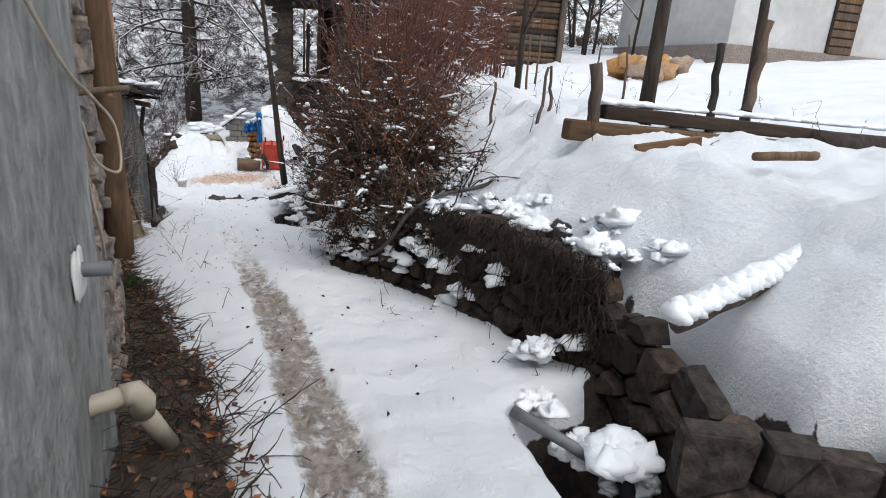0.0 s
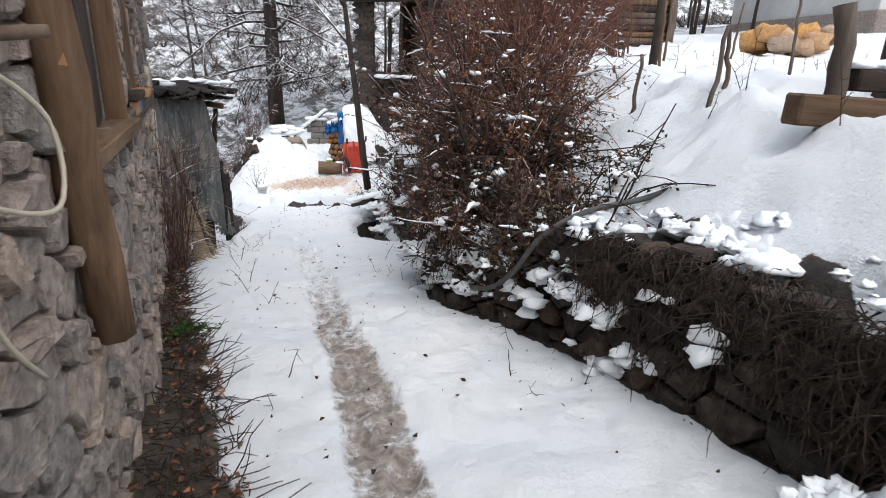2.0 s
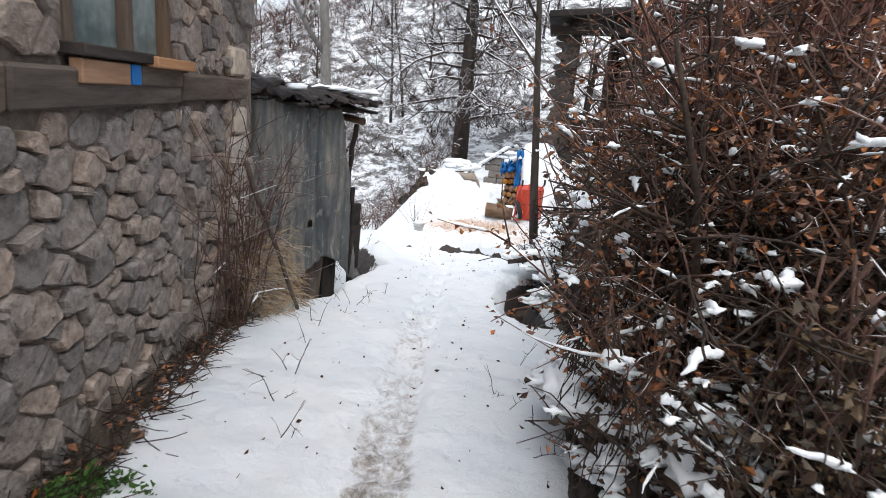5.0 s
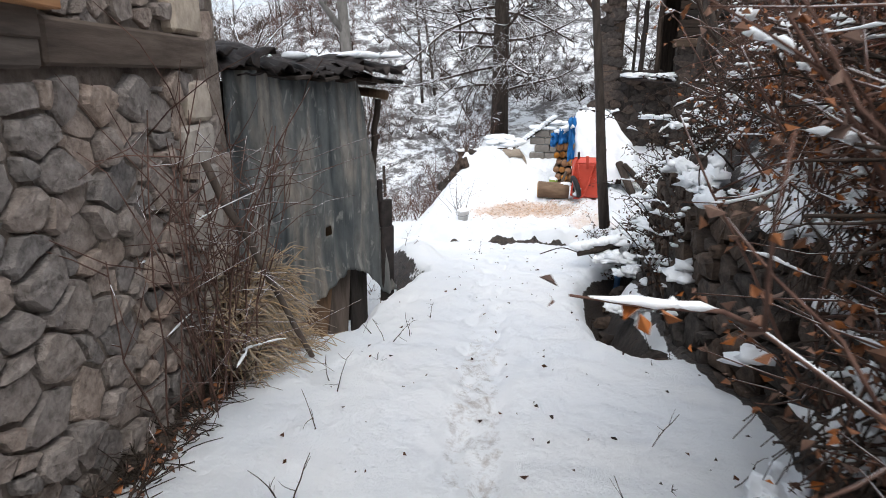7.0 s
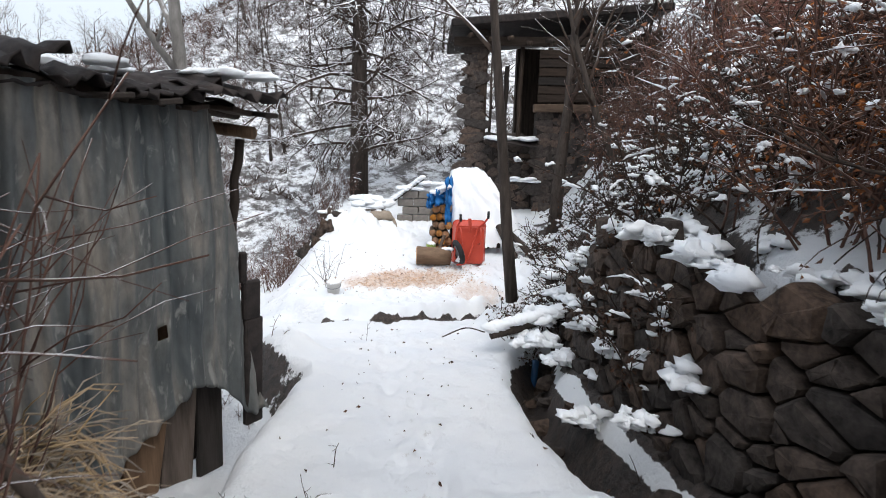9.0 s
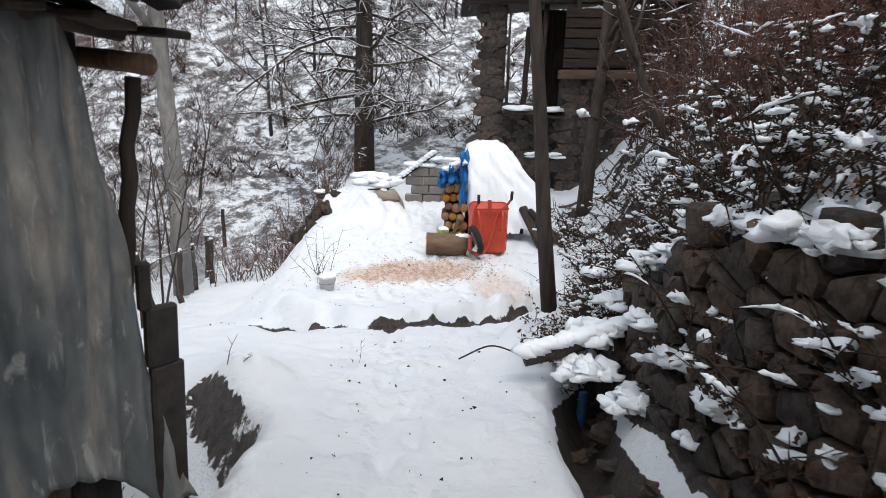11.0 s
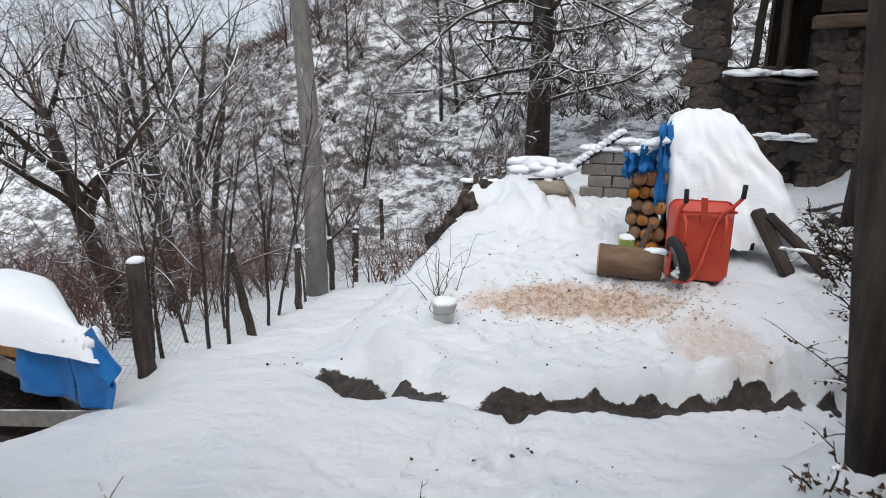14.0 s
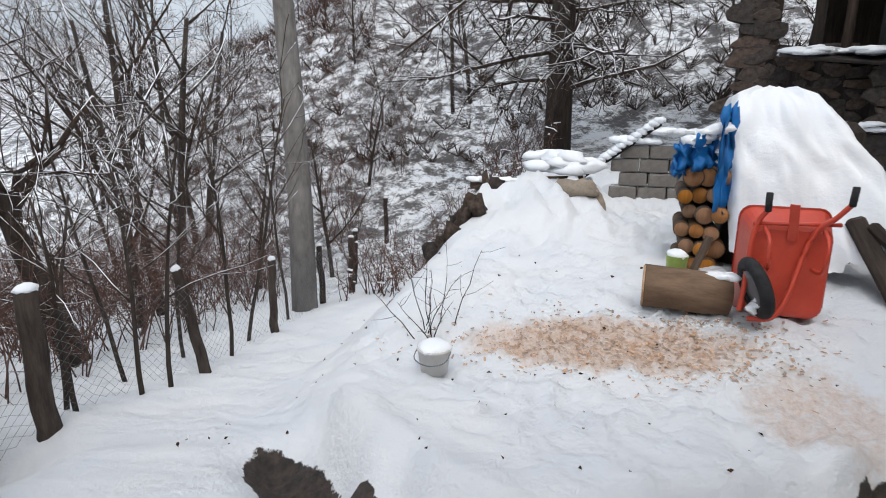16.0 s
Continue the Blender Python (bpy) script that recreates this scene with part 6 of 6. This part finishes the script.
# ---- trees ----
def build_trees():
    r = random.Random(91)
    t = bare_tree("thin_tree", "slim dark leaning tree beside the ditch", on(0.885, 7.7), 5.2, 0.07, 5, 3, 3, (-0.13, 0.02), 0.6, 0.03, M_BARK, M_BARKSNOW, 0.5, 0.35, 0.06)
    # the big pine: straight trunk, long level boughs
    pn = thing("pine_tree", "tall old pine with long snowy boughs", "tree", on(-2.2, 19.3))
    tv, tf = [], []
    tube_into(tv, tf, [Vector((0.05 * nz(i, 1), 0.05 * nz(i, 2), -0.3 + i)) for i in range(13)], [0.30 - 0.018 * i for i in range(13)], 12)
    from_lists("trunk", tv, tf, M_BARK, pn)
    lists = [([], []) for _ in range(4)]
    for k in range(60):
        z = 1.3 + 9.5 * (k / 59) ** 0.9
        a = k * 2.4 + r.uniform(-0.4, 0.4)
        branches(lists, Vector((0, 0, z)), Vector((math.cos(a), math.sin(a), 0.12)), r.uniform(2.2, 4.6) * (1.1 - 0.05 * z), 0.06, 1, r, 11, 0.9, -0.035, 0.5, 0.3, 6, 0.15, 0.3)
    v, f = [], []
    for lv, lf in lists[1:]:
        b = len(v)
        v += lv
        f += [tuple(b + i for i in q) for q in lf]
    from_lists("crown", v, f, M_BARKSNOW, pn)
    bare_tree("poplar", "tall pale poplar with a leaning bare trunk", on(-5.05, 14.2), 10.5, 0.2, 23, 4, 5, (-0.06, -0.02), 0.7, 0.1, M_BIRCH, M_BIRCH, 0.45, 0.3, 0.15)
    bare_tree("orchard_tree", "old forked orchard tree with snow along its limbs", on(-6.2, 11.4), 3.2, 0.16, 31, 5, 4, (-0.1, -0.05), 0.75, 0.06, M_BARK, M_BARKSNOW, 0.45, 0.72, 0.25)
    bare_tree("terrace_tree", "rough-barked tree on the terrace", on(3.95, -0.3), 4.0, 0.075, 37, 4, 3, (-0.02, 0.0), 0.7, 0.06, M_BARK, M_BARKSNOW, 0.4, 0.5, 0.07)
    bare_tree("terrace_tree", "dark young tree on the terrace", on(5.1, -0.3), 3.8, 0.055, 39, 4, 3, (-0.04, 0.0), 0.7, 0.06, M_BARK, M_BARKSNOW, 0.4, 0.5, 0.07)
    bare_tree("terrace_tree", "forked young tree on the terrace", on(3.9, 2.6), 3.6, 0.05, 43, 4, 3, (0.05, 0.0), 0.7, 0.06, M_BARK, M_BARKSNOW, 0.2, 0.6, 0.07)
    bare_tree("trunk_tree", "dark trunk behind the large bush", on(2.9, 4.6), 5.0, 0.16, 47, 4, 4, (0.0, 0.0), 0.8, 0.05, M_BARK, M_BARKSNOW, 0.3, 0.55)
    bare_tree("ruin_tree", "pale trunk before the ruin", on(2.6, 13.6), 6.0, 0.15, 53, 4, 3, (0.03, 0.0), 0.7, 0.05, M_BARK, M_BARKSNOW, 0.45, 0.4)
    bare_tree("slanting_tree", "dark tree with a long snowy slanting limb", on(3.3, 11.2), 3.6, 0.08, 59, 4, 3, (-0.5, 0.1), 0.7, 0.12, M_BARK, M_BARKSNOW, 0.3, 0.6)
    # wood to the west and behind
    kinds = []
    for k in range(6):
        kinds.append(bare_tree("bare_tree", "bare deciduous tree with snow on its twigs", on(-7.5 - k * 0.9, 13.5 + k * 1.3), r.uniform(4.5, 7.0), r.uniform(0.07, 0.12), 200 + k, 5, 4, (r.uniform(-0.12, 0.12), 0), 0.7, 0.07, M_BARK, M_BARKSNOW, 0.25, 0.55, 0.2, "bare trees"))
    n = 0
    while n < 50:
        x, y = r.uniform(-26, -5.0), r.uniform(8, 34)
        if x > -5.6 - 0.12 * (y - 10) or (x > -8 and y < 11):
            continue
        k = r.choice(kinds)
        low = 0.5 if -37 < math.degrees(math.atan2(x, y - 1)) < -18 else 1.0
        copy_thing(k, Matrix.Translation(on(x, y)) @ pose(0, 0, 0, r.uniform(-4, 4), r.uniform(-4, 4), r.uniform(0, 360)) @ Matrix.Scale(low * r.uniform(0.7, 1.15), 4))
        n += 1
    for k in range(26):
        x, y = r.uniform(-6, 9), r.uniform(22, 36)
        copy_thing(r.choice(kinds), Matrix.Translation(on(x, y)) @ pose(0, 0, 0, r.uniform(-4, 4), r.uniform(-4, 4), r.uniform(0, 360)) @ Matrix.Scale(r.uniform(0.5, 0.9), 4))
    for k in range(22):
        x, y = r.uniform(4.5, 16), r.uniform(12.5, 22)
        copy_thing(r.choice(kinds), Matrix.Translation(on(x, y)) @ pose(0, 0, 0, r.uniform(-4, 4), r.uniform(-4, 4), r.uniform(0, 360)) @ Matrix.Scale(r.uniform(0.6, 1.0), 4))
    # undergrowth
    spots = []
    while len(spots) < 480:
        x, y = r.uniform(-16, -4.6), r.uniform(9, 30)
        if x < -5.2 - 0.13 * (y - 10):
            spots.append(on(x, y))
    u = thicket("undergrowth", "grey-brown undergrowth of bare twigs", spots, r, 4, (0.7, 2.1), 0.5, 0, None, 0.0, (0.03, 0.05), 0.009, 8, M_TWIG)
    spots = [on(r.uniform(-5.0, -2.2), r.uniform(14.5, 21)) for _ in range(70)]
    thicket("scrub", "brown scrub behind the heap", spots, r, 4, (0.4, 1.3), 0.5, 0, None, 0.1, (0.04, 0.08), 0.008, 7, M_TWIG)
    # shrubs over the hillside
    v, f = [], []
    for k in range(5200):
        y = 22 + 75 * r.random() ** 1.5
        x = r.uniform(-0.75, 0.6) * (y + 8)
        p = on(x, y)
        s = r.uniform(0.25, 0.7) * (0.7 + y / 50)
        for q in range(10):
            a, b = r.uniform(0, 6.28), r.uniform(0.3, 1.6)
            d = Vector((math.cos(a) * b, math.sin(a) * b, 1)).normalized()
            e = p + d * s * r.uniform(0.5, 1)
            w = d.cross(Vector((0, -1, 0.2))).normalized() * s * 0.018
            m = p.lerp(e, 0.55) + Vector((r.uniform(-0.2, 0.2), r.uniform(-0.2, 0.2), r.uniform(-0.1, 0.1))) * s
            c = len(v)
            v += [p - w, p + w, m + w, m - w, e]
            f += [(c, c + 1, c + 2, c + 3), (c + 3, c + 2, c + 4)]
    tagged(from_lists("hillside_shrubs", v, f, M_BARKSNOW, smooth=False), "bare shrubs dotting the snowy hillside", "shrubs", kind="stuff")


build_trees()


# ---- small things along the lane ----
def build_litter():
    r = random.Random(101)
    sv, sf, lv, lf = [], [], [], []
    for k in range(1500):
        y = r.uniform(-4.6, 3.0)
        w = line(((-6, 0.55), (-3, 0.6), (-1.5, 0.4), (0.5, 0.22), (2.4, 0.14), (3, 0.08)), y)
        x = line(WALL_L, y) + 0.05 + w * r.random() ** 0.8
        p = on(x, y, 0.01)
        a = r.uniform(0, 6.28)
        tube_into(sv, sf, wander(p, Vector((math.cos(a), math.sin(a), r.uniform(-0.1, 0.5))), r.uniform(0.05, 0.28), 3, r, 0.35), [0.0035, 0.003, 0.0025, 0.002], 3)
        if k % 2:
            leaf_into(lv, lf, p + Vector((0, 0, 0.015)), r.uniform(0.025, 0.06), r)
    tagged(from_lists("twig_litter", sv, sf, M_ROOT), "dead twigs and roots on bare soil by the wall", "twigs", kind="stuff")
    tagged(from_lists("leaf_litter", lv, lf, M_LEAF, smooth=False), "fallen brown leaves on bare soil", "leaves", kind="stuff")
    spots = [on(-0.5 + r.uniform(-0.1, 0.08), 0.3 + r.uniform(-0.12, 0.12)) for _ in range(9)]
    thicket("green_weed", "small green weed at the foot of the wall", spots, r, 3, (0.05, 0.12), 0.9, 9, M_GREEN, 0, (0.01, 0.02), 0.003, 4, M_GREEN, leafsize=0.035, category="weed")
    spots = [house_pose(r.uniform(2.1, 2.95), -0.42, r.uniform(0.04, 0.16)).translation for _ in range(24)]
    thicket("climbing_vine", "bare brown vine climbing the house corner", spots, r, 2, (0.9, 1.8), 0.07, 0, None, 0.03, (0.02, 0.03), 0.006, 7, M_TWIG, category="vine")
    pole("stick", house_pose(2.5, 0.9, 0.2).translation, house_pose(3.3, -0.55, 0.42).translation, 0.02, 0.016, M_OLDWOOD, thing("leaning_stick", "old stick leaning on the corner", "stick"), 6)
    v, f = [], []
    for k in range(1700):
        q = r.random()
        p = house_pose(lerp(2.6, 3.45, r.random()), -0.6, r.uniform(0.0, 0.38) * (1 - 0.6 * q)).translation + Vector((0, 0, 0.75 * q))
        pts = wander(p, Vector((r.uniform(-0.2, 0.9), r.uniform(-0.3, 0.5), r.uniform(-0.4, 0.9))), r.uniform(0.12, 0.36), 3, r, 0.3, -0.4)
        tube_into(v, f, pts, [0.0045, 0.004, 0.0035, 0.002], 3)
    tagged(from_lists("dry_grass", v, f, M_STRAW), "pale dry grass at the house corner", "grass", kind="stuff")
    # weed stalks poking through the snow
    spots = []
    for k in range(70):
        y = r.uniform(-3.6, 7.5)
        x = r.choice((line(WALL_L, min(y, 2.9)) + 0.55 + r.uniform(0, 0.4), line(FOOT, y) - 0.15 - r.uniform(0, 0.5)))
        if abs(x - line(TRACK, y)) > 0.3 and -1.2 < x < 3:
            spots.append(on(x, y))
    thicket("weed_stalks", "thin dead stalks poking through the snow", spots, r, 1, (0.06, 0.28), 0.9, 0, None, 0.0, (0.01, 0.02), 0.0035, 3, M_ROOT, category="weeds")
    spots = []
    for k in range(90):
        y = r.uniform(-1.5, 9)
        spots.append(on(line(FOOT, y) + r.uniform(0.8, 6.5), y))
    thicket("terrace_stalks", "thin dead stalks poking through the terrace snow", spots, r, 1, (0.1, 0.4), 0.6, 0, None, 0.0, (0.01, 0.02), 0.004, 3, M_ROOT, category="weeds")
    spots = [on(0.15 + r.uniform(-0.12, 0.2), -2.6 + r.uniform(-0.4, 0.6)) for _ in range(11)]
    thicket("dead_bramble", "dead bramble twig lying at the snow's edge", spots, r, 2, (0.25, 0.5), 1.2, 0, None, 0.0, (0.01, 0.02), 0.004, 5, M_ROOT, up=0.35)
    rock = None
    for k in range(16):
        y = r.uniform(3.9, 7.7)
        x = line(((3.6, 1.15), (4.2, 0.98), (5, 0.86), (6, 0.82), (6.8, 0.95), (7.4, 1.25), (8, 1.4)), y) + r.uniform(-0.05, 0.25)
        sz = r.uniform(0.04, 0.11)
        v, f = [], []
        blob_into(v, f, (0, 0, 0), sz * 1.3, sz, sz * 0.8, k * 3.7, 0.5, 8, 5)
        rock = from_lists("rock", v, f, M_ROCK, smooth=False)
        rock.location = on(x, y, 0.01)
        tagged(rock, "dark wet rock lying in the ditch", "rock", group="rocks in the ditch")
    spots = [on(r.uniform(0.65, 1.05), r.uniform(7.25, 7.65)) for _ in range(16)]
    thicket("twig_tuft", "small tuft of dead twigs at the foot of the tree", spots, r, 2, (0.12, 0.4), 0.9, 3, M_DARKLEAF, 0.12, (0.03, 0.07), 0.005, 5, M_ROOT)
    sl = thing("timber_slabs", "dark split slabs leaning at the foot of the snowy stack", "wood")
    for k, (x0, x1) in enumerate(((1.22, 1.5), (1.34, 1.86))):
        g = on(x1, 11.5).z
        plank("slab", (x0, 11.95, g + 0.55 - 0.05 * k), (x1, 11.6, g - 0.02), 0.14 + 0.09 * k, 0.09, M_BARK, sl, 0.025, 25 - 40 * k)
    # snowy log across the ditch, stump post, blue pipe
    lg = thing("ditch_log", "fallen log bridging the ditch under snow", "log")
    a, b = lay(0.55, 6.9, 0.34), lay(1.5, 7.15, 0.56)
    pole("wood", a, b, 0.06, 0.05, M_BARK, lg, 8)
    v, f = [], []
    for i in range(16):
        blob_into(v, f, a.lerp(b, i / 15) + Vector((0, 0, 0.05)), 0.09, 0.08, 0.06, i * 2.1, 0.35)
    from_lists("snow_cap", v, f, M_SNOW, lg)
    pp = thing("blue_pipe", "short blue plastic pipe standing in the ditch", "pipe")
    p = on(1.02, 7.15, 0.0)
    tube("pipe", [p - Vector((0, 0, 0.25)), p + Vector((0.02, 0, 0.22))], 0.035, grained("blue_plastic", (0.02, 0.08, 0.2), (0.04, 0.14, 0.3), 8, rough=0.4), pp, 12)
    stp = thing("broken_post", "broken forked post with a lump of snow", "post")
    p = on(1.55, 8.75, -0.1)
    pole("post", p, p + Vector((-0.06, 0, 0.75)), 0.07, 0.055, M_BARK, stp, 3)
    pole("post", p + Vector((0.14, 0, 0)), p + Vector((0.04, 0.02, 0.55)), 0.05, 0.045, M_BARK, stp, 4)
    v, f = [], []
    for k in range(4):
        blob_into(v, f, p + Vector((-0.08 + 0.05 * k, 0, 0.76)), 0.1, 0.09, 0.07, k * 2.9, 0.4)
    from_lists("snow_cap", v, f, M_SNOW, stp)
    pt = thing("pit_pipe", "grey pipe with an elbow across the stream pit under snow", "pipe")
    a, b = lay(1.72, -2.62, 0.0), lay(2.02, -2.95, -0.14)
    tube("pipe", [a, b], 0.03, M_GREYPIPE, pt, 12)
    tube("elbow", curve_pts([b, b + (b - a) * 0.2 + Vector((0, 0, 0.0)), b + (b - a) * 0.3 + Vector((0, 0, -0.08)), b + (b - a) * 0.3 + Vector((0, 0, -0.25))], 4), 0.037, M_RUBBER, pt, 12)
    v, f = [], []
    for k in range(9):
        blob_into(v, f, b + Vector((r.uniform(-0.05, 0.16), r.uniform(-0.1, 0.1), 0.03 + 0.04 * r.random())), 0.09, 0.09, 0.06, k * 2.3, 0.35, 12, 8)
    from_lists("snow_cap", v, f, M_SNOW, pt)
    tl = thing("edge_log", "split log across the terrace edge under thick snow", "log")
    a, b = lay(2.33, -2.97, 0.5), lay(3.18, -2.83, 0.72)
    pole("wood", a, b, 0.045, 0.05, M_OLDWOOD, tl, 12)
    v, f = [], []
    for k in range(22):
        blob_into(v, f, a.lerp(b, k / 21) + Vector((0, 0, 0.045)), 0.07, 0.075, 0.065, k * 1.9, 0.25, 10, 7)
    from_lists("snow_cap", v, f, M_SNOW, tl)
    # dark bits of leaf and bark strewn over the snow
    v, f = [], []
    for k in range(420):
        if k % 3:
            y = r.uniform(-4.5, 8.4)
            x = r.uniform(line(WALL_L, min(y, 2.9)) + 0.5, line(FOOT, y) - 0.1)
        else:
            x, y = r.uniform(-2.6, 1.2), r.uniform(8.9, 12)
        leaf_into(v, f, on(x, y, 0.012), r.uniform(0.012, 0.04), r)
    tagged(from_lists("leaf_bits", v, f, M_DARKLEAF, smooth=False), "dark bits of leaf and bark strewn on snow", "leaves", kind="stuff")
    spots = [on(-1.62 + r.uniform(-0.1, 0.1), 10.5 + r.uniform(-0.1, 0.15)) for _ in range(5)]
    thicket("bare_sprigs", "thin bare sprigs rising from the snow by the bucket", spots, r, 2, (0.35, 0.75), 0.6, 0, None, 0.0, (0.01, 0.02), 0.0045, 4, M_ROOT, category="sprigs")
    ss = thing("wall_stick", "short stick standing in the snow by the wall", "stick")
    p = on(1.32, 1.95, -0.05)
    pole("stick", p, p + Vector((0, 0, 0.36)), 0.014, 0.013, M_OLDWOOD, ss, 2)
    br = thing("fallen_branch", "bare branch lying on the snow", "branch")
    tube("stem", curve_pts([on(0.55, 7.4, 0.03), on(0.35, 7.45, 0.12), on(0.1, 7.3, 0.05)], 5), 0.007, M_ROOT, br, 5)


build_litter()
